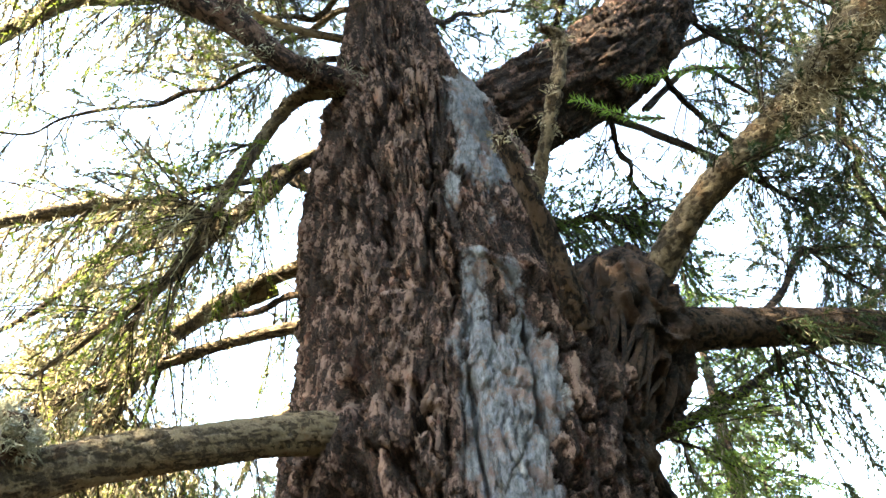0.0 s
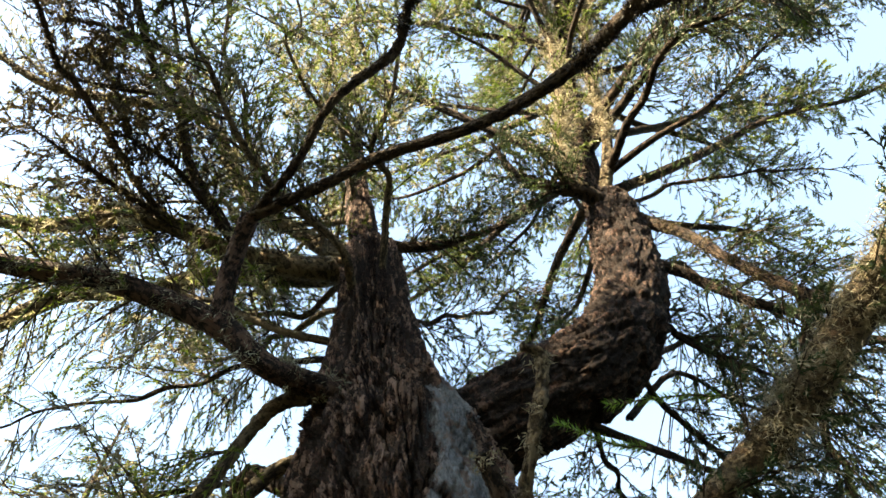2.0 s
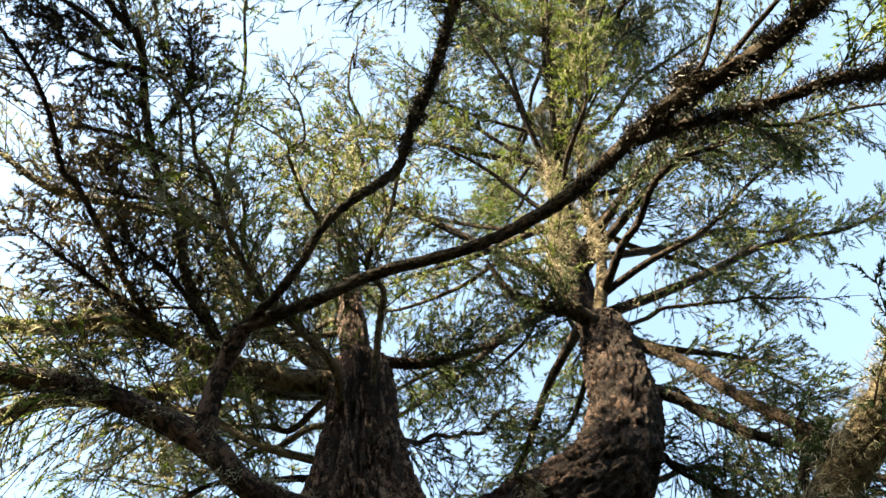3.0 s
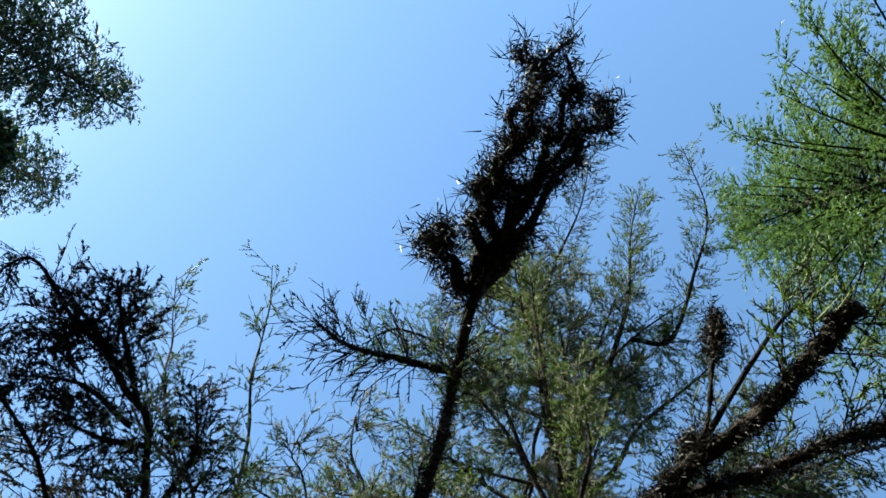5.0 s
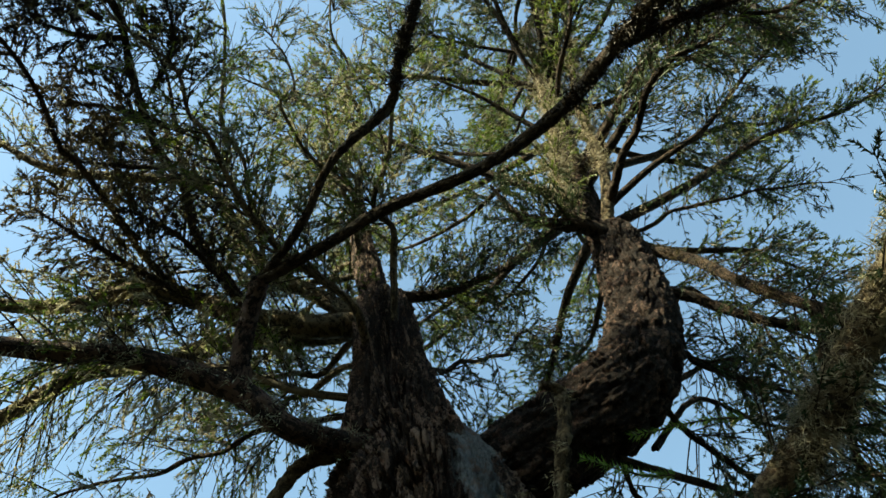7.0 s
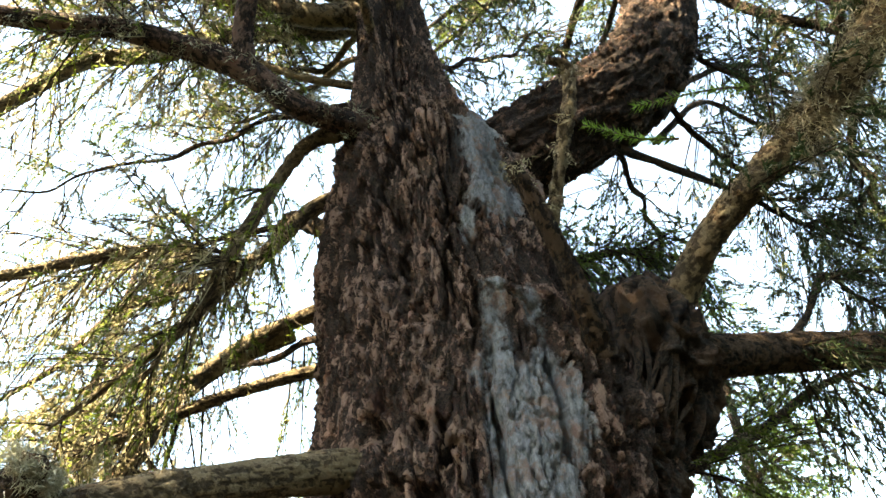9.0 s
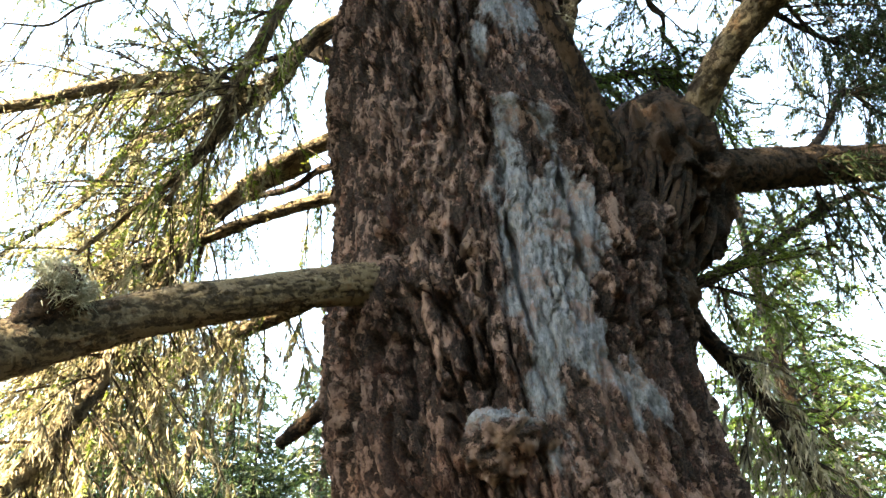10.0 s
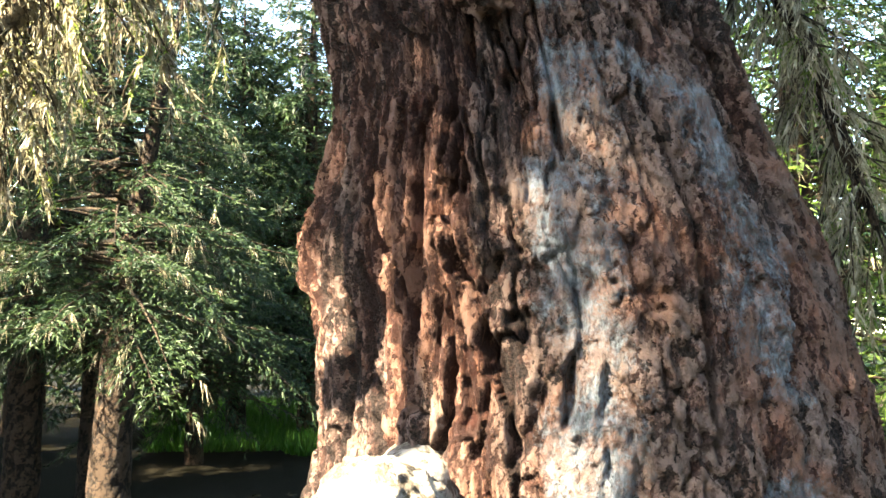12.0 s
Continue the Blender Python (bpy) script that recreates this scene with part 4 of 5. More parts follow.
limb("thin limb hanging under the forked one", [(-0.22, 2.10, 4.40), (-0.36, 2.12, 4.36), (-0.46, 2.18, 4.26), (-0.59, 2.25, 3.94), (-0.69, 2.30, 3.67), (-0.85, 2.4, 3.4)], [0.034, 0.03, 0.028, 0.024, 0.018, 0.006], 19, dict(nu=18), [leafy(35, 0.5, s0=0.4, needles=20, beard=0.2, old=0.3, **HANG)])
limb("thick brown limb of the main stem", [(-0.05, 2.40, 5.90), (-0.28, 2.40, 5.90), (-0.51, 2.40, 5.90), (-0.89, 2.40, 6.00), (-1.36, 2.40, 6.25), (-1.96, 2.38, 6.22), (-2.40, 2.25, 5.95), (-3.0, 2.0, 5.7)], [0.088, 0.076, 0.072, 0.068, 0.056, 0.048, 0.036, 0.012], 20, dict(step=0.018), [leafy(110, 0.9, core=0.0032, s0=0.3, needles=16, beard=0.3, bare=0.3, old=0.7)])
limb("angular limb of the main stem", [(-0.2, 2.50, 6.05), (-0.40, 2.50, 6.25), (-0.69, 2.50, 6.56), (-0.98, 2.45, 6.75), (-1.23, 2.35, 7.14), (-1.46, 2.20, 7.58), (-1.81, 2.10, 7.55), (-2.36, 2.00, 7.45), (-3.0, 1.90, 7.58), (-3.6, 1.7, 7.9)], [0.064, 0.056, 0.051, 0.049, 0.045, 0.041, 0.038, 0.034, 0.022, 0.007], 21, dict(step=0.018), [leafy(110, 0.9, core=0.0032, s0=0.35, needles=16, beard=0.3, bare=0.35, old=0.65)])
limb("brown limb behind the forked one", [(-0.1, 2.6, 6.2), (-0.61, 2.80, 6.45), (-1.33, 2.80, 6.25), (-1.80, 2.75, 5.92), (-2.16, 2.70, 5.43), (-2.7, 2.6, 5.0)], [0.075, 0.065, 0.055, 0.05, 0.045, 0.015], 22, dict(step=0.02), [leafy(69, 0.8, core=0.0032, s0=0.25, needles=16, beard=0.25, old=0.5, **HANG)])
limb("long limb drooping with hanging lichen", [(0.70, 2.75, 3.30), (0.92, 2.70, 3.20), (1.01, 2.65, 2.98), (1.11, 2.60, 2.77), (1.17, 2.55, 2.54), (1.22, 2.50, 2.35), (1.25, 2.45, 2.15), (1.32, 2.40, 1.85)], [0.045, 0.034, 0.03, 0.03, 0.027, 0.025, 0.024, 0.01], 23, None, [leafy(57, 0.4, drape=3, s0=0.3, needles=13, beard=0.7, bare=0.5, old=0.6, **HANG)], dict(count=60, size=0.06, s0=0.35, down=1.6))
limb("thin rising limb behind the trunk", [(0.75, 2.75, 3.12), (0.98, 2.80, 3.26), (1.29, 3.00, 3.50), (1.55, 3.10, 3.68), (1.95, 3.20, 3.99), (2.4, 3.3, 4.2)], [0.03, 0.026, 0.024, 0.022, 0.018, 0.006], 24, dict(nu=18), [leafy(57, 0.6, s0=0.2, needles=20, beard=0.25, old=0.25, **HANG)])
limb("sunlit limb with hanging tan lichen", [(-0.5, 3.0, 4.1), (-0.87, 3.00, 3.85), (-0.96, 2.90, 3.51), (-1.03, 2.75, 3.05), (-1.06, 2.60, 2.74), (-1.11, 2.50, 2.52), (-1.18, 2.40, 2.34), (-1.35, 2.2, 2.1)], [0.04, 0.036, 0.034, 0.034, 0.034, 0.034, 0.03, 0.012], 25, None, [leafy(74, 0.55, drape=3, s0=0.3, needles=18, beard=0.7, bare=0.4, old=0.7, **HANG)], dict(count=50, size=0.06, s0=0.4, down=1.6))
limb("short broken dead stub", [(-0.1, 2.62, 2.88), (-0.26, 2.60, 2.75), (-0.33, 2.60, 2.685), (-0.41, 2.60, 2.615)], [0.04, 0.03, 0.026, 0.018], 26, dict(nu=20, step=0.01), name="stub")
limb("slender upright limb with green tip", [(-0.98, 2.45, 6.75), (-1.00, 2.20, 6.89), (-1.14, 1.90, 7.13), (-1.28, 1.45, 7.35), (-1.35, 0.9, 7.9), (-1.40, 0.3, 8.5), (-1.46, -0.25, 9.0)], [0.022, 0.018, 0.015, 0.012, 0.011, 0.008, 0.003], 27, dict(nu=16), [leafy(69, 0.5, core=0.0032, s0=0.25, needles=16, rise=0.2, beard=0.1)])
limb("slender upright limb with sparse tip", [(-1.46, 2.20, 7.58), (-1.61, 1.95, 7.38), (-1.64, 1.40, 7.25), (-2.05, 0.6, 8.2), (-2.34, -0.05, 9.0)], [0.017, 0.014, 0.011, 0.009, 0.003], 28, dict(nu=16), [leafy(69, 0.5, core=0.0032, s0=0.25, needles=16, rise=0.2, beard=0.15)])
limb("dark shaggy limb with dense twigs", [(-0.89, 2.40, 6.0), (-1.3, 2.05, 6.5), (-1.5, 1.78, 6.85), (-1.69, 0.96, 6.9), (-1.93, 0.5, 6.9), (-2.33, 0.13, 6.9), (-2.72, -0.01, 6.9)], [0.032, 0.029, 0.027, 0.024, 0.020, 0.014, 0.005], 29, dict(lichen=0.0, top_lichen=0.1, nu=18), [leafy(95, 0.55, core=0.0032, mat=M_BROWN, s0=0.2, needles=16, beard=0.5, bare=0.3, rise=0.15, old=0.12, dark=True)], dict(count=70, size=0.06, s0=0.35, clump=34, mat=M_DARK, wide=0.007))
limb("dark shaggy limb, spreading sideways", [(-1.36, 2.40, 6.25), (-1.9, 1.8, 6.5), (-2.4, 1.2, 6.8), (-2.8, 0.6, 7.0), (-3.2, 0.1, 7.2)], [0.022, 0.019, 0.015, 0.011, 0.003], 30, dict(lichen=0.0, top_lichen=0.1, nu=18), [leafy(80, 0.55, core=0.0032, mat=M_BROWN, s0=0.2, needles=16, beard=0.4, rise=0.15, old=0.12, dark=True)], dict(count=60, size=0.05, s0=0.35, clump=34, mat=M_DARK, wide=0.007))
limb("long thin limb with dark green twigs", [(1.45, 2.36, 7.3), (1.6, 1.7, 7.4), (1.9, 1.1, 7.4), (2.5, 0.8, 7.3), (3.2, 0.6, 7.2)], [0.036, 0.027, 0.021, 0.015, 0.004], 31, dict(nu=18), [leafy(127, 0.6, core=0.0032, s0=0.25, needles=16, mat=M_NEEDLE_SHADED, beard=0.1)])

limb("dark green hanging limb", [(1.36, 2.33, 6.2), (1.8, 2.3, 5.95), (2.3, 2.25, 5.5), (3.0, 2.2, 5.0), (3.6, 2.0, 4.6)], [0.045, 0.030, 0.024, 0.018, 0.005], 32, dict(nu=18, lichen=0.0, top_lichen=0.05), [leafy(87, 0.75, core=0.0032, s0=0.2, needles=16, mat=M_NEEDLE_SHADED, beard=0.1, **HANG)])
limb("dark green limb with hanging twigs", [(1.97, 1.90, 5.21), (2.15, 2.3, 5.2), (2.35, 2.7, 5.05), (2.45, 2.9, 4.6), (2.5, 3.0, 4.2)], [0.028, 0.024, 0.02, 0.014, 0.005], 33, dict(nu=18), [leafy(95, 0.75, s0=0.2, needles=20, mat=M_NEEDLE_SHADED, beard=0.1, **HANG)])
limb("green limb behind the fork", [(0.35, 2.8, 3.9), (0.75, 3.2, 4.15), (1.15, 3.5, 4.35), (1.7, 3.9, 4.5)], [0.05, 0.04, 0.03, 0.006], 34, dict(nu=18), [leafy(85, 0.6, s0=0.3, needles=20, mat=M_NEEDLE_SHADED, **HANG)])
limb("dense dark green limb behind the fork", [(0.35, 2.8, 4.0), (0.7, 2.9, 4.4), (1.05, 2.95, 4.6), (1.4, 2.9, 4.5)], [0.03, 0.024, 0.018, 0.005], 58, dict(nu=12), [leafy(70, 0.5, s0=0.25, needles=20, mat=M_NEEDLE_LIT, **HANG), leafy(40, 0.5, s0=0.25, needles=20, mat=M_NEEDLE_SHADED, **HANG)])
limb("green limb behind the two stems", [(0.3, 2.75, 4.6), (0.5, 3.3, 5.1), (0.7, 3.9, 5.5), (0.8, 4.6, 5.8)], [0.05, 0.04, 0.03, 0.006], 35, dict(nu=18), [leafy(60, 0.8, s0=0.2, needles=20, mat=M_NEEDLE_SHADED, **HANG)])
limb("limb hanging low with sunlit twigs", [(-0.1, 2.9, 3.5), (-0.8, 3.5, 3.5), (-1.6, 4.0, 3.3), (-2.3, 4.4, 2.8)], [0.045, 0.035, 0.025, 0.006], 36, dict(nu=18), [leafy(43, 0.75, drape=3, s0=0.2, needles=20, old=0.5, beard=0.8, **HANG)])
limb("limb reaching back with hanging lichen", [(-0.2, 2.7, 4.7), (-0.9, 3.3, 4.9), (-1.7, 3.8, 4.8), (-2.5, 4.1, 4.3)], [0.05, 0.04, 0.03, 0.006], 37, dict(nu=18), [leafy(43, 0.75, s0=0.2, needles=20, old=0.45, beard=0.3, **HANG)])

CLOT = [([(0.115, -0.14, 5.84), (0.063, -0.25, 5.84), (-0.03, -0.35, 5.85), (-0.053, -0.44, 5.85)], 0.075, 46), ([(0.211, -0.15, 5.84), (0.261, -0.52, 5.91), (0.286, -0.865, 5.96), (0.327, -1.18, 5.99), (0.36, -1.45, 6.0)], 0.07, 80),
        ([(0.25, -0.22, 5.85), (0.328, -0.386, 5.87), (0.516, -0.767, 5.905), (0.686, -1.036, 5.93), (0.809, -1.25, 5.96)], 0.06, 80), ([(0.16, -0.12, 5.83), (0.147, -0.54, 5.91), (0.25, -0.773, 5.93), (0.43, -1.10, 5.95), (0.5, -1.4, 5.97)], 0.065, 80),
        ([(0.20, -0.15, 5.83), (0.40, -0.70, 5.93), (0.55, -1.05, 5.96), (0.62, -1.4, 6.0)], 0.06, 70)]
for q, (pts, size, n) in enumerate(CLOT):
    limb("dead dark bough clotted with black lichen", pts, list(np.linspace(0.030, 0.008, len(pts))), 84 + q, dict(lichen=0.0, top_lichen=0.1, nu=14), [leafy(16, 0.30, core=0.006, s0=0.2, needles=0, bare=1.0, dark=True)],
         dict(count=int(n * 0.9), size=size * 1.45, s0=0.15, clump=44, down=0.2, mat=M_DARK, wide=0.009), name="bough")
limb("thin spur with two balls of lichen", [(0.90, 0.34, 4.62), (0.95, 0.26, 4.64), (0.99, 0.06, 4.75), (1.03, -0.12, 4.84)], [0.012, 0.008, 0.008, 0.012], 41, dict(lichen=0.0, top_lichen=0.1, nu=12), None, dict(count=22, size=0.05, s0=0.7, clump=120, down=0.3, mat=M_DARK), name="spur")
limb("ball of lichen on a twig", [(0.86, 0.42, 4.62), (0.90, 0.36, 4.66), (0.93, 0.31, 4.69)], [0.012, 0.01, 0.01], 42, dict(lichen=0.0, top_lichen=0.1, nu=12), None, dict(count=12, size=0.065, s0=0.5, clump=140, down=0.3, mat=M_DARK), name="spur")

limb("dark limb growing sideways from the second stem", [(1.42, 2.30, 6.85), (1.21, 2.2, 6.86), (1.03, 2.2, 6.90), (0.83, 2.2, 7.00), (0.74, 2.2, 7.15), (0.6, 2.1, 7.4)], [0.07, 0.055, 0.045, 0.036, 0.028, 0.008], 43, dict(nu=20), [leafy(87, 0.5, core=0.0032, s0=0.15, needles=16, mat=M_NEEDLE_SHADED, beard=0.25)], dict(count=60, size=0.04, mat=M_BROWN))
limb("crooked upright limb in front of the second stem", [(1.21, 2.18, 6.86), (1.11, 2.15, 7.0), (1.13, 2.1, 7.6), (1.20, 2.0, 8.3), (1.2, 1.8, 9.3), (1.22, 1.5, 10.6)], [0.05, 0.046, 0.042, 0.038, 0.03, 0.010], 44, dict(nu=18), [leafy(87, 0.5, core=0.0032, s0=0.3, needles=16, beard=0.6, old=0.35)], dict(count=200, size=0.09, clump=34, wide=0.007, s0=0.25))
limb("tan upright limb beside the second stem", [(1.40, 2.3, 7.0), (1.50, 2.1, 7.7), (1.46, 1.8, 8.8), (1.55, 1.3, 10.2), (1.5, 0.7, 11.6)], [0.05, 0.042, 0.036, 0.026, 0.008], 45, dict(nu=18), [leafy(87, 0.5, core=0.0032, s0=0.3, needles=16, beard=0.6, old=0.35)], dict(count=200, size=0.09, clump=34, wide=0.007, s0=0.25))
limb("short leafy limb between the two stems", [(-0.1, 2.40, 6.25), (0.05, 2.38, 6.2), (0.25, 2.35, 6.2), (0.42, 2.3, 6.25), (0.7, 2.2, 6.3)], [0.045, 0.036, 0.03, 0.02, 0.006], 46, dict(nu=18), [leafy(63, 0.5, core=0.0032, s0=0.2, needles=16, mat=M_NEEDLE_SHADED, beard=0.25)], dict(count=30, size=0.04, mat=M_BROWN))

# thin lacy limbs that fill the sides and the back
LACE = [((1.42, 2.4, 6.5), (1.9, 2.6, 6.7), (2.5, 2.8, 6.6), (3.1, 2.9, 6.3)), ((1.38, 2.4, 6.0), (1.8, 2.8, 6.2), (2.4, 3.2, 6.3), (3.2, 3.5, 6.2)), ((1.30, 2.35, 5.6), (1.7, 2.5, 5.6), (2.2, 2.6, 5.4), (2.8, 2.6, 5.0)),
        ((1.42, 2.36, 6.9), (1.9, 2.3, 7.3), (2.5, 2.2, 7.5), (3.2, 2.1, 7.5)), ((1.2, 2.4, 5.2), (1.6, 2.7, 5.1), (2.1, 3.0, 4.9), (2.6, 3.1, 4.6)), ((0.95, 2.4, 4.9), (1.2, 2.9, 5.0), (1.5, 3.4, 5.0), (2.0, 3.9, 4.9)),
        ((0.0, 2.6, 5.0), (0.35, 2.9, 5.4), (0.7, 3.2, 5.8), (1.1, 3.6, 6.2)), ((0.0, 2.6, 5.6), (0.3, 2.8, 6.1), (0.7, 3.0, 6.6), (1.0, 3.1, 7.1))]
for q, pts in enumerate(LACE):
    limb("thin dark green limb of lacy twigs", list(pts), [0.017, 0.014, 0.011, 0.004], 47 + q, dict(nu=12, step=0.04), [leafy(56, 0.5, s0=0.12, needles=18, mat=M_NEEDLE_SHADED, beard=0.12, bare=0.25, gap=0.065)])
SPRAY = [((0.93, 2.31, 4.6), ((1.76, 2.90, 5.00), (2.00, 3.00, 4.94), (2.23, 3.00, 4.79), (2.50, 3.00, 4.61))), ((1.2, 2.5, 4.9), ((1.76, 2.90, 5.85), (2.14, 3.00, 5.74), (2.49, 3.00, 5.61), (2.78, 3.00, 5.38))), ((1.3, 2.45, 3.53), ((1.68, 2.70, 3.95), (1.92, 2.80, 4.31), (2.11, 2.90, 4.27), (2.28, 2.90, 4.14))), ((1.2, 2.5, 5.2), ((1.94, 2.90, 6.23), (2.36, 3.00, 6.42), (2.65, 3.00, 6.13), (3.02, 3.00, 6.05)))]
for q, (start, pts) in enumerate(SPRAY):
    limb("hanging spray of dense blue-green needles", [start] + list(pts), list(np.linspace(0.02, 0.005, len(pts) + 1)), 90 + q, dict(nu=10, step=0.04, lichen=0.0), [leafy(46, 0.5, s0=0.25, needles=20, mat=M_NEEDLE_SHADED, beard=0.08, bare=0.12, **HANG)])
REACH = [((1.38, 2.1, 8.6), (1.37, 1.96, 9.3), (1.44, 1.49, 10.1), (1.76, 0.73, 11.1), (2.28, 0.19, 11.6), (3.2, -0.45, 12.2)), ((1.40, 2.2, 8.0), (2.0, 1.2, 8.4), (2.67, 0.0, 8.5), (3.1, -0.46, 8.6)), ((1.40, 2.25, 7.8), (1.9, 1.6, 8.2), (2.54, 0.95, 8.5), (3.3, 1.2, 8.6))]
for q, pts in enumerate(REACH):
    limb("long crooked limb with green brushy twigs", list(pts), list(np.linspace(0.045, 0.006, len(pts))), 70 + q, dict(nu=14, step=0.03, lichen=0.0, top_lichen=0.15), [leafy(90, 0.5, core=0.007, s0=0.15, needles=10, beard=0.15, mat=(M_NEEDLE, M_NEEDLE_SHADED, M_NEEDLE_SHADED)[q], dark=True)])
TOP = [((2.28, 0.19, 11.6), (2.78, 0.14, 11.7), (3.1, -0.7, 12.0), (3.3, -1.5, 12.3), (3.05, -2.4, 12.7)), ((1.35, 0.6, 13.0), (1.45, -0.2, 13.5), (1.6, -0.8, 13.8), (1.95, -1.7, 14.1), (2.1, -2.55, 14.5)), ((1.4, 0.9, 12.4), (0.88, 0.8, 11.9), (0.2, 0.5, 11.5), (-0.5, 0.3, 11.5), (-0.9, 0.5, 11.3)),
       ((2.0, 0.5, 11.4), (2.3, -0.3, 12.0), (2.4, -1.1, 12.6), (2.6, -1.8, 13.2))]
for q, pts in enumerate(TOP):
    limb("feathery green limb at the top of the crown", list(pts), list(np.linspace(0.035, 0.005, len(pts))), 80 + q, dict(nu=10, step=0.05, lichen=0.0), [leafy(120, 0.6, core=0.0036, s0=0.1, needles=10, reach=0.028, wide=0.0075, beard=0.08, mat=(M_NEEDLE, M_NEEDLE_SHADED, M_NEEDLE_LIT, M_NEEDLE)[q], rise=0.2)])
GOLD = [((-0.15, 2.6, 4.6), (-0.7, 2.9, 4.7), (-1.3, 3.0, 4.6), (-1.9, 3.0, 4.3)), ((-0.15, 2.5, 5.2), (-0.7, 2.7, 5.3), (-1.4, 2.9, 5.2), (-2.1, 2.9, 4.9)), ((-0.1, 2.7, 3.9), (-0.7, 3.2, 4.1), (-1.3, 3.6, 4.1), (-2.0, 3.8, 3.8))]
for q, pts in enumerate(GOLD):
    limb("thin limb with sunlit yellow-green twigs", list(pts), [0.018, 0.014, 0.011, 0.004], 55 + q, dict(nu=12, step=0.04), [leafy(34, 0.6, s0=0.15, needles=24, old=0.3, beard=0.2, bare=0.2, **HANG)])

# dense dark boughs that branch off the shaggy limbs
SHAGGY = [((-1.83, 0.85, 6.9), (-2.17, 0.62, 6.9), (-2.6, 0.6, 6.9)), ((-1.69, 0.96, 6.9), (-2.0, 0.95, 6.95), (-2.35, 0.85, 7.0)), ((-1.93, 0.5, 6.9), (-2.2, 0.3, 6.95), (-2.5, 0.25, 7.0)), ((-1.8, 0.7, 6.9), (-1.95, 0.3, 6.95), (-2.05, -0.05, 7.0)),
          ((-1.55, 1.5, 6.9), (-1.9, 1.4, 6.95), (-2.3, 1.4, 7.0)), ((-1.5, 1.78, 6.9), (-1.85, 1.8, 6.95), (-2.4, 1.75, 7.0)), ((-1.6, 1.3, 6.9), (-1.45, 1.0, 7.0), (-1.5, 0.7, 7.1)),
          ((-1.36, 2.35, 6.2), (-1.75, 2.0, 6.1), (-2.05, 1.7, 6.0)), ((-1.3, 2.4, 6.25), (-1.6, 2.5, 6.4), (-2.1, 2.6, 6.5)), ((-0.9, 2.4, 6.0), (-1.27, 1.95, 6.1), (-1.6, 1.8, 6.2))]
for q, pts in enumerate(SHAGGY):
    limb("dark bough shaggy with horsehair lichen", list(pts), [0.018, 0.014, 0.004], 60 + q, dict(nu=12, step=0.03, lichen=0.0, top_lichen=0.1), [leafy(46, 0.42, core=0.0042, s0=0.1, needles=20, reach=0.024, wide=0.0095, beard=0.3, bare=0.2, rise=0.25, mat=M_DARK if q < 4 else M_BROWN, dark=True)], dict(count=40, size=0.05, clump=34, mat=M_DARK, wide=0.007))

# limbs higher up on both stems
rng = np.random.default_rng(77)
UP = np.array([(1.43, 2.35, 6.70), (1.45, 2.36, 7.5), (1.40, 2.15, 9.0), (1.45, 1.6, 11.0), (1.35, 0.6, 13.0), (1.24, -0.6, 15.0)])
LEFT = np.array([(-0.02, 2.39, 5.0), (-0.07, 2.40, 5.58), (-0.24, 2.5, 6.6), (-0.36, 2.5, 7.4), (-0.46, 2.45, 8.6)])


def high_limbs(stem, count, z0, z1, reach, turns, mats, seed0, label, old):
    for k in range(count):
        z = z0 + (z1 - z0) * (k + rng.uniform(0, 0.8)) / count
        b = np.array([np.interp(z, stem[:, 2], stem[:, i]) for i in range(3)])
        w = radians(rng.uniform(*turns))
        ln = rng.uniform(*reach) * (1 - 0.6 * (z - z0) / (z1 - z0))
        d = np.array((math.cos(w), math.sin(w), 0))
        lift = rng.uniform(0.15, 0.9)
        pts = [tuple(b + d * ln * q + np.array((0, 0, ln * lift * q + rng.normal() * 0.06)) + rng.normal(size=3) * 0.05 * (q > 0)) for q in (0, 0.25, 0.5, 0.75, 1.0)]
        r = 0.011 + (0.010 if seed0 < 150 else 0.007) * ln
        limb(label, pts, [r, r * 0.8, r * 0.6, r * 0.4, 0.005], seed0 + k, dict(nu=12, step=0.05, depth=0.003), [leafy(int(18 + 25 * ln), 0.56, core=0.0036, s0=0.32 if seed0 < 150 else 0.2, needles=9, reach=0.030 if seed0 < 150 else 0.026, wide=0.0100 if seed0 < 150 else 0.0075, gap=0.048, twig=(0.06, 0.17), beard=0.15, old=old, mat=mats[k % len(mats)], rise=0.2)])


high_limbs(UP, 64, 6.9, 14.8, (1.9, 3.6), (-180, 180), (M_NEEDLE, M_NEEDLE_SHADED, M_NEEDLE), 100, "green limb of the second stem with lichen", 0.2)
high_limbs(LEFT, 17, 5.1, 8.3, (1.4, 3.2), (75, 285), (M_NEEDLE,), 150, "yellow-green limb of the main stem with lichen", 0.5)

# two fresh green shoots in front of the second stem
for q, (pts, n) in enumerate((([(0.98, 1.36, 3.62), (0.87, 1.40, 3.66), (0.69, 1.50, 3.72)], 260), ([(0.75, 1.42, 3.46), (0.66, 1.45, 3.50), (0.53, 1.50, 3.63)], 240))):
    ob = part("shoot", bark_tube("shoot", pts, [0.004, 0.003, 0.002], M_TWIG, 200 + q, nu=8, step=0.02, depth=0.0005), tree, "bright green young shoot")
    line = smooth_line(pts, 40)
    r2 = np.random.default_rng(300 + q)
    i = r2.integers(2, 39, n)
    v, f = blades(line[i], unit(np.gradient(line, axis=0))[i], r2.uniform(0.022, 0.034, n), np.full(n, 0.0042), r2.uniform(0.6, 1.2, n), r2)
    part("needles", mesh_np("needles", v, f, M_FRESH, smooth=False), ob, kind="stuff")


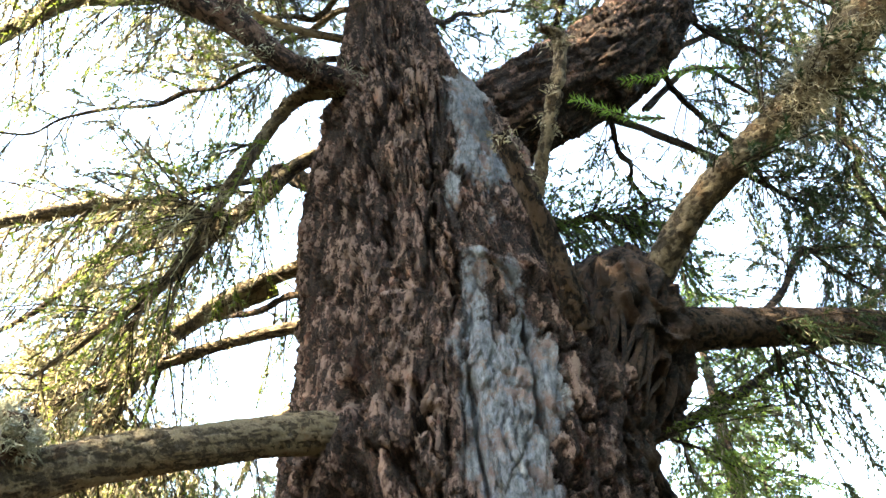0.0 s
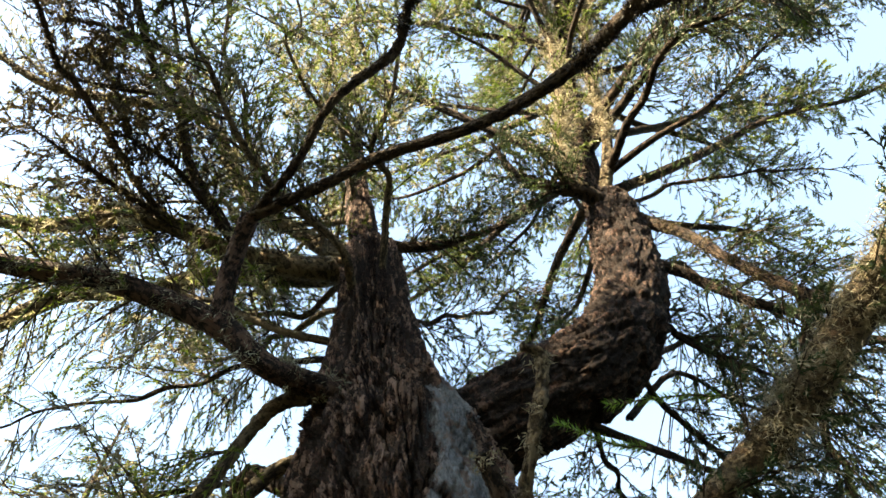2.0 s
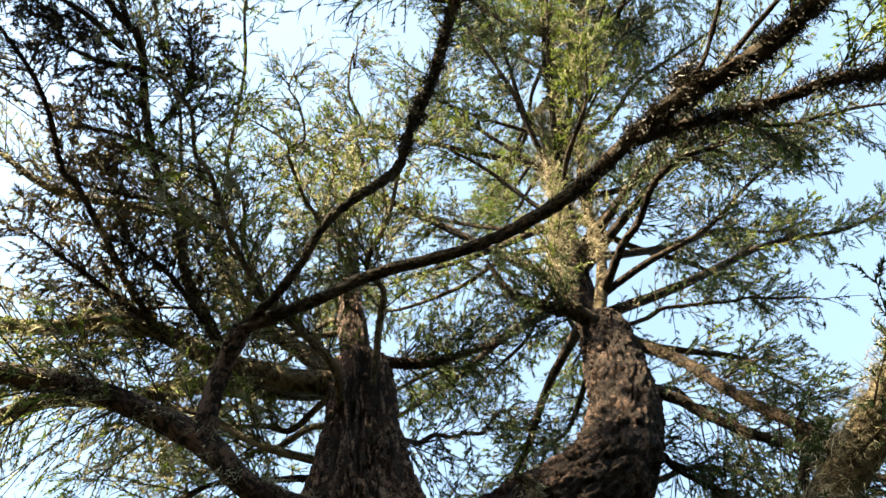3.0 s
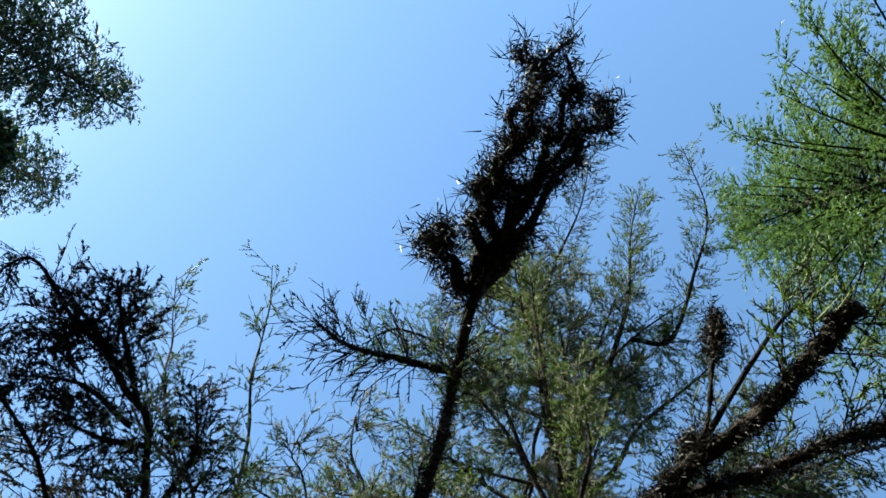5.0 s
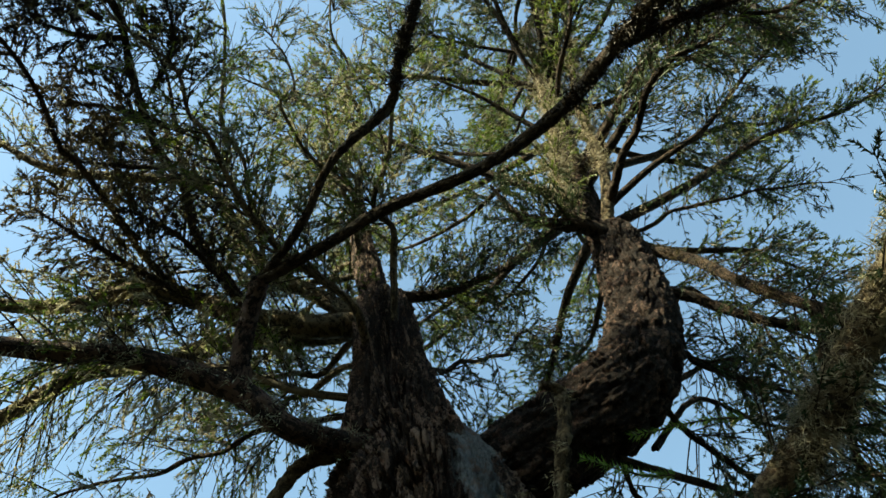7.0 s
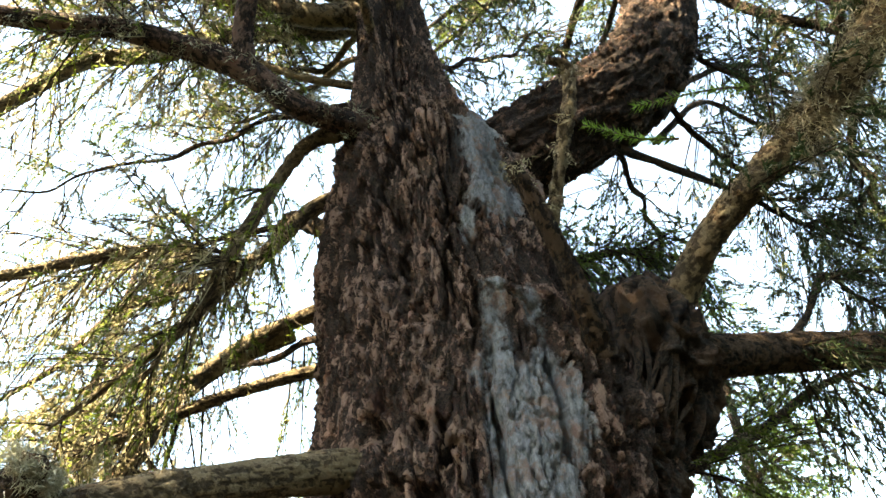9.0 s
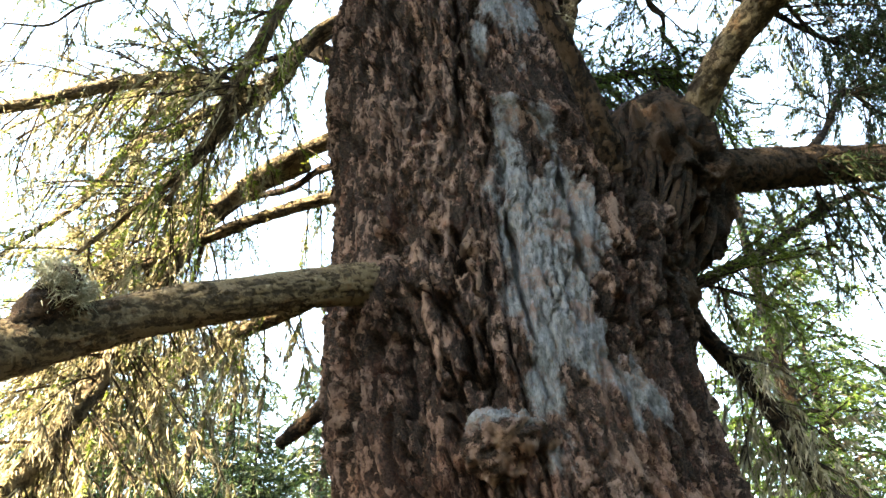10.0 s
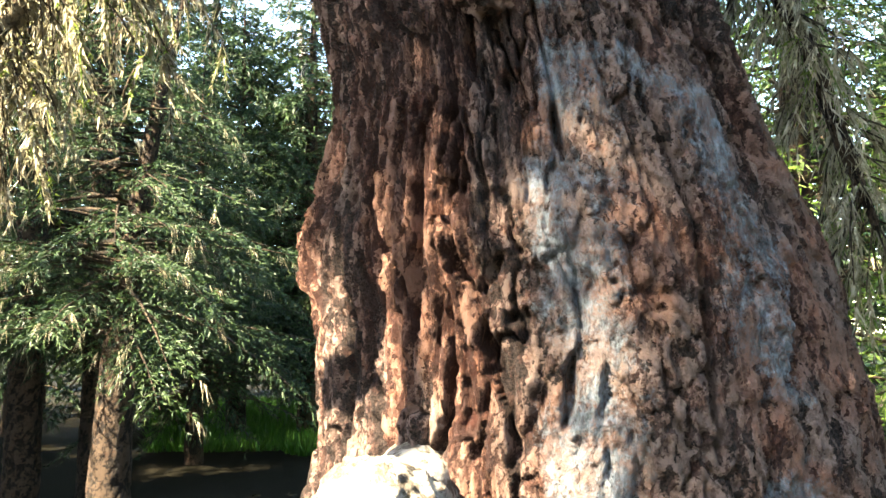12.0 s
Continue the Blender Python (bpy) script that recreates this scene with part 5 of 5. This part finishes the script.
# ---- the forest round it ----
def conifer_parts(seed, height, spread, first, boughs, gap, blade, hang, beard, per, bias):
    """Boughs, needles and lichen of one forest tree, as arrays round the origin."""
    r = np.random.default_rng(seed)
    n = boughs
    z = np.sort(first + (height * 0.97 - first) * r.uniform(0, 1, n) ** bias)
    w = r.uniform(0, 2 * math.pi, n)
    ln = spread * (1.02 - (z - first) / (height - first)) ** 0.8 * r.uniform(0.5, 1.15, n) + 0.2
    start = np.stack([0 * z, 0 * z, z], -1)
    way = unit(np.stack([np.cos(w), np.sin(w), r.uniform(-0.15, 0.35, n)], -1))
    dr = r.uniform(0.10, 0.45, n)
    v1, f1 = thin_tubes(start, way, ln, dr, 0.006 + 0.010 * ln, np.full(n, 0.003), 4)
    m = np.maximum(5, (ln / gap).astype(int))
    own = np.repeat(np.arange(n), m)
    k = r.uniform(0.10, 1.0, len(own)) ** 0.75
    p, t = along(start[own], way[own], ln[own], dr[own], k)
    lat = np.cross(t, (0, 0, 1.0)) * r.choice((-1, 1), len(own))[:, None]
    tw = unit(t * 0.8 + lat * r.uniform(0.5, 1.1, (len(own), 1)) + r.normal(size=(len(own), 3)) * 0.15)
    tl = r.uniform(0.14, 0.42, len(own)) * (1.2 - 0.6 * k) * (0.6 + 0.4 * np.minimum(ln[own], 2))
    td = hang * r.uniform(0.1, 1.9, len(own))
    ids = np.repeat(np.arange(len(own)), per)
    b, ax = along(p[ids], tw[ids], tl[ids], td[ids], r.uniform(0.0, 1, len(ids)))
    v3, f3 = blades(b, ax, blade[0] * r.uniform(0.6, 1.3, len(ids)), np.full(len(ids), blade[1]), r.uniform(0.2, 0.9, len(ids)), r)
    ids = np.where(r.random(len(own)) < beard * 0.4)[0]
    kk = np.repeat(r.uniform(0.0, 1, len(ids)), 16)
    ids = np.repeat(ids, 16)
    b, ax = along(p[ids], tw[ids], tl[ids], td[ids], np.clip(kk + r.normal(size=len(ids)) * 0.08, 0, 1))
    v4, f4 = blades(b, ax, r.uniform(0.05, 0.18, len(ids)), np.full(len(ids), 0.004), r.uniform(0.3, 1.2, len(ids)), r, 2.2)
    return (v1, f1), (v3, f3), (v4, f4)


def conifer(at, seed, height, spread, first, boughs, gap, blade, girth, label, mat=None, hang=0.5, beard=0.1, lean=(0, 0), fine=False, bias=1.1):
    ob = thing("forest_conifer", (0, 0, 0), label, "tree", "forest trees")
    (bv, bf), (nv, nf), (lv, lf) = conifer_parts(seed, height, spread, first, boughs, gap, blade, hang, beard, 16 if fine else 7, bias)
    pts = [(lean[0] * q * q * height * 0.2, lean[1] * q * q * height * 0.2, q * height - 0.15) for q in (0, 0.2, 0.4, 0.7, 1.0)]
    part("trunk", bark_tube("forest_trunk", pts, [girth * 1.25, girth, girth * 0.8, girth * 0.45, 0.012], M_LIMB, seed, nu=36 if fine else 12, step=0.05 if fine else 0.25, cell=(0.06, 0.11), depth=0.014, lichen=0.15), ob)
    rr = np.random.default_rng(seed).uniform(0, 1, len(bv))
    part("bough_growth", mesh_np("bough_growth", bv, bf, M_TWIG, {"plate": rr, "lichen": 0.5 * rr}), ob, kind="stuff")
    part("crown", mesh_np("crown", nv, nf, mat or M_FIR, smooth=False), ob, kind="stuff")
    if len(lv):
        part("hanging_lichen", mesh_np("hanging_lichen", lv, lf, M_BEARD, smooth=False), ob, kind="stuff")
    ob.matrix_basis = pose(*at)
    return ob


near_a = conifer((-3.75, 8.0, 0), 401, 11, 2.0, 1.6, 190, 0.045, (0.045, 0.010), 0.14, "forest conifer with brown trunk and drooping foliage", M_FIR, 0.35, 0.12, fine=True)
near_b = conifer((-3.35, 8.6, 0), 402, 10, 1.9, 1.6, 190, 0.045, (0.045, 0.010), 0.11, "slim forest conifer with drooping green boughs", M_FIR, 0.3, 0.10, fine=True)
fir = conifer((-1.9, 13.5, 0), 403, 8.5, 2.4, 1.35, 330, 0.065, (0.105, 0.028), 0.16, "dark green forest fir with dense boughs", M_FIR, 0.4, 0.04)
light_tree = conifer((3.6, 7.8, 0), 404, 9.0, 2.3, 0.6, 220, 0.05, (0.08, 0.018), 0.16, "sunlit forest conifer with yellow-green foliage", M_NEEDLE_LIT, 0.4, 0.15)
lean_tree = conifer((-2.55, 7.0, 0), 405, 5.0, 1.6, 1.6, 150, 0.045, (0.045, 0.010), 0.15, "leaning forest conifer with grey-brown bark", M_FIR, 0.3, 0.12, lean=(0.45, 0.3), fine=True)
tall_tree = conifer((-4.0, -2.05, 0), 407, 11.5, 0.66, 7.4, 170, 0.04, (0.06, 0.02), 0.06, "slim forest conifer with a high crown and bare lower trunk", M_FIR, 0.5, 0.05)
# two unseen trees, added on the sun's side to shade the old trunk
shade_tree = conifer((-4.93, -1.36, 0), 409, 10.8, 0.55, 6.75, 340, 0.05, (0.085, 0.05), 0.09, "unseen conifer added to shade the old trunk, dense crown over a bare stem", M_FIR, 0.4, 0.05)
low_shade_tree = conifer((-4.33, -2.22, 0), 410, 8.6, 0.42, 6.0, 160, 0.045, (0.08, 0.045), 0.06, "small unseen conifer added to shade the old trunk's right side", M_FIR, 0.4, 0.05)
bright_tree = conifer((6.1, -2.3, 0), 408, 19.0, 2.9, 11.0, 260, 0.06, (0.066, 0.022), 0.22, "tall forest conifer with bright green sunlit crown", M_NEEDLE_LIT, 0.5, 0.03, fine=True)
far_fir = conifer((1.8, 21, 0), 406, 10.5, 2.6, 0.4, 130, 0.12, (0.21, 0.06), 0.18, "tall dark forest fir standing further off", M_FIR, 0.4, 0.0)

NEAR_WOOD = [(fir, -3.0, 13.2, 200, 0.85), (fir, -2.0, 17.0, 80, 0.85), (fir, -4.4, 16.5, 20, 1.25), (fir, -2.9, 10.6, 140, 0.62), (fir, -4.6, 12.5, 40, 0.95), (fir, -0.4, 16.5, 130, 1.0), (fir, 2.3, 12.0, 80, 0.95), (fir, 6.0, 12.0, 170, 1.1), (fir, -6.6, 13.5, 300, 1.1), (fir, -3.2, 20.5, 250, 1.1),
          # the last tall_tree is unseen, added to shade the second stem and trunk
          (light_tree, 5.6, 5.6, 100, 1.0), (light_tree, 2.4, 8.8, 220, 0.8), (tall_tree, -11.9, -2.66, 50, 2.3), (tall_tree, -7.26, -4.12, 210, 1.17),
          ]
# includes unseen firs, added at far left and behind to block sun and sky
FAR_WOOD = [(far_fir, -11.5, 3.4, 60, 1.6), (far_fir, -12.5, 6.2, 140, 1.6), (far_fir, -10.8, 9.0, 20, 1.4), (far_fir, -5.9, 22, 200, 1.0), (far_fir, 4.8, 17.5, 10, 1.0), (far_fir, 9.5, 9.5, 10, 1.1), (far_fir, 9.5, 2.0, 30, 1.6), (far_fir, 2.6, -8.5, 0, 1.7), (far_fir, -1.5, -9.0, 75, 1.7), (far_fir, 7.0, -7.5, 120, 1.7), (far_fir, -6, -12.5, 15, 1.3),
          (far_fir, -14, 8, 190, 0.9), (far_fir, 13, 6, 240, 1.3), (far_fir, -11, 14, 10, 1.1), (fir, -7.6, 5.0, 320, 0.72), (fir, -9.5, 6.5, 120, 0.8), (fir, -6.4, 6.0, 200, 0.75), (far_fir, -8.5, 18, 90, 1.1), (far_fir, 0.3, 23, 90, 1.1), (far_fir, 8, 23, 200, 1.2)]
for src, x, y, turn, size in NEAR_WOOD + FAR_WOOD:
    ob = copy_thing(src, pose(x, y, 0, 0, 0, turn))
    ob.scale = (size, size, size)


def far_woods():
    """The wood beyond, all round."""
    r = np.random.default_rng(12)
    vs, fs, at = [], [], 0
    for k in range(95):
        w, d = r.uniform(0, 2 * math.pi), r.uniform(27, 48)
        hgt = r.uniform(8, 14)
        n = 1000
        q = r.uniform(0, 1, n) ** 0.8
        a = r.uniform(0, 2 * math.pi, n)
        rad = 3.0 * (1.03 - q) * r.uniform(0.25, 1.0, n) ** 0.6
        b = np.stack([d * math.cos(w) + rad * np.cos(a), d * math.sin(w) + rad * np.sin(a), 0.2 + q * hgt - 0.15 * rad], -1)
        ax = unit(np.stack([np.cos(a), np.sin(a), r.uniform(-0.6, 0.2, n)], -1))
        v, f = blades(b, ax, r.uniform(0.35, 0.8, n), np.full(n, 0.22), r.uniform(0.0, 0.6, n), r)
        vs.append(v)
        fs.append(f + at)
        at += len(v)
    return mesh_np("far_woods", np.vstack(vs), np.vstack(fs), M_FIR, smooth=False)


tagged(new("far_woods", far_woods()), "dark conifer wood in the distance", "trees", kind="stuff")

# a dead white snag among the firs
snag = thing("dead_snag", (-1.98, 14.5, 0), "bleached dead tree stem among dark firs", "tree")
part("stem", bark_tube("snag_stem", [(-1.9, 14.5, -0.1), (-1.95, 14.5, 3), (-2.12, 14.5, 5.6), (-2.3, 14.5, 7.2)], [0.14, 0.12, 0.10, 0.05], M_PALE, 500, nu=20, step=0.08, depth=0.004), snag)
part("dead_bough", bark_tube("snag_bough", [(-2.05, 14.5, 4.9), (-2.5, 14.4, 4.6), (-3.0, 14.3, 4.3)], [0.03, 0.022, 0.01], M_PALE, 501, nu=10, step=0.08, depth=0.002), snag)


# needles and twigs shed on the forest floor
def litter_mesh():
    r = np.random.default_rng(21)
    n = 16000
    d, w = 9.0 * np.sqrt(r.uniform(0.002, 1, n)), r.uniform(0, 2 * math.pi, n)
    x, y = d * np.cos(w), d * np.sin(w)
    z = (vfbm(x * 0.35 + 50, y * 0.35 + 50, 5) - 0.5) * 0.30 * np.clip(d / 4, 0, 1) + 0.22 * np.exp(-(np.hypot(x - 0.5, y - 2.7) / 1.6) ** 2)
    flat = unit(np.stack([r.normal(size=n), r.normal(size=n), r.normal(size=n) * 0.18], -1))
    v, f = blades(np.stack([x, y, z + 0.012], -1), flat, r.uniform(0.03, 0.12, n), r.uniform(0.006, 0.022, n), r.uniform(0.0, 0.3, n), r)
    k = r.random(n) < 0.03
    b = np.stack([x, y, z + 0.015], -1)[k]
    m = len(b)
    v2, f2 = thin_tubes(b, unit(flat[k] * (1, 1, 0.2)), r.uniform(0.15, 0.6, m), np.zeros(m), r.uniform(0.004, 0.010, m), np.full(m, 0.002), 2)
    f2 = np.vstack([f2[:, [0, 1, 2]], f2[:, [0, 2, 3]]])
    return mesh_np("forest_litter", np.vstack([v, v2]), np.vstack([f, f2 + len(v)]), M_BROWN, smooth=False)


tagged(new("forest_litter", litter_mesh()), "brown needle litter and fallen twigs on the ground", "litter", kind="stuff")

# the sunlit grass clearing
def grass_mesh():
    r = np.random.default_rng(9)
    n = 46000
    x, y = r.uniform(-5.5, 0.5, n), r.uniform(11.3, 19.5, n)
    keep = vfbm(x * 0.8 + 40, y * 0.8, 3) + 0.25 * sstep(10.8, 12.5, y) > 0.58
    keep &= (x > -0.33 * y) & (x < -0.10 * y)
    x, y = x[keep], y[keep]
    b = np.stack([x, y, np.full(len(x), -0.06)], -1)
    up = unit(np.stack([r.normal(size=len(x)) * 0.3, r.normal(size=len(x)) * 0.3, np.ones(len(x))], -1))
    v, f = blades(b, up, r.uniform(0.10, 0.32, len(x)), np.full(len(x), 0.020), r.uniform(0.0, 0.5, len(x)), r)
    return mesh_np("grass", v, f, M_GRASS, smooth=False)


tagged(new("grass", grass_mesh()), "bright green sunlit grass in a small clearing", "grass", kind="stuff")
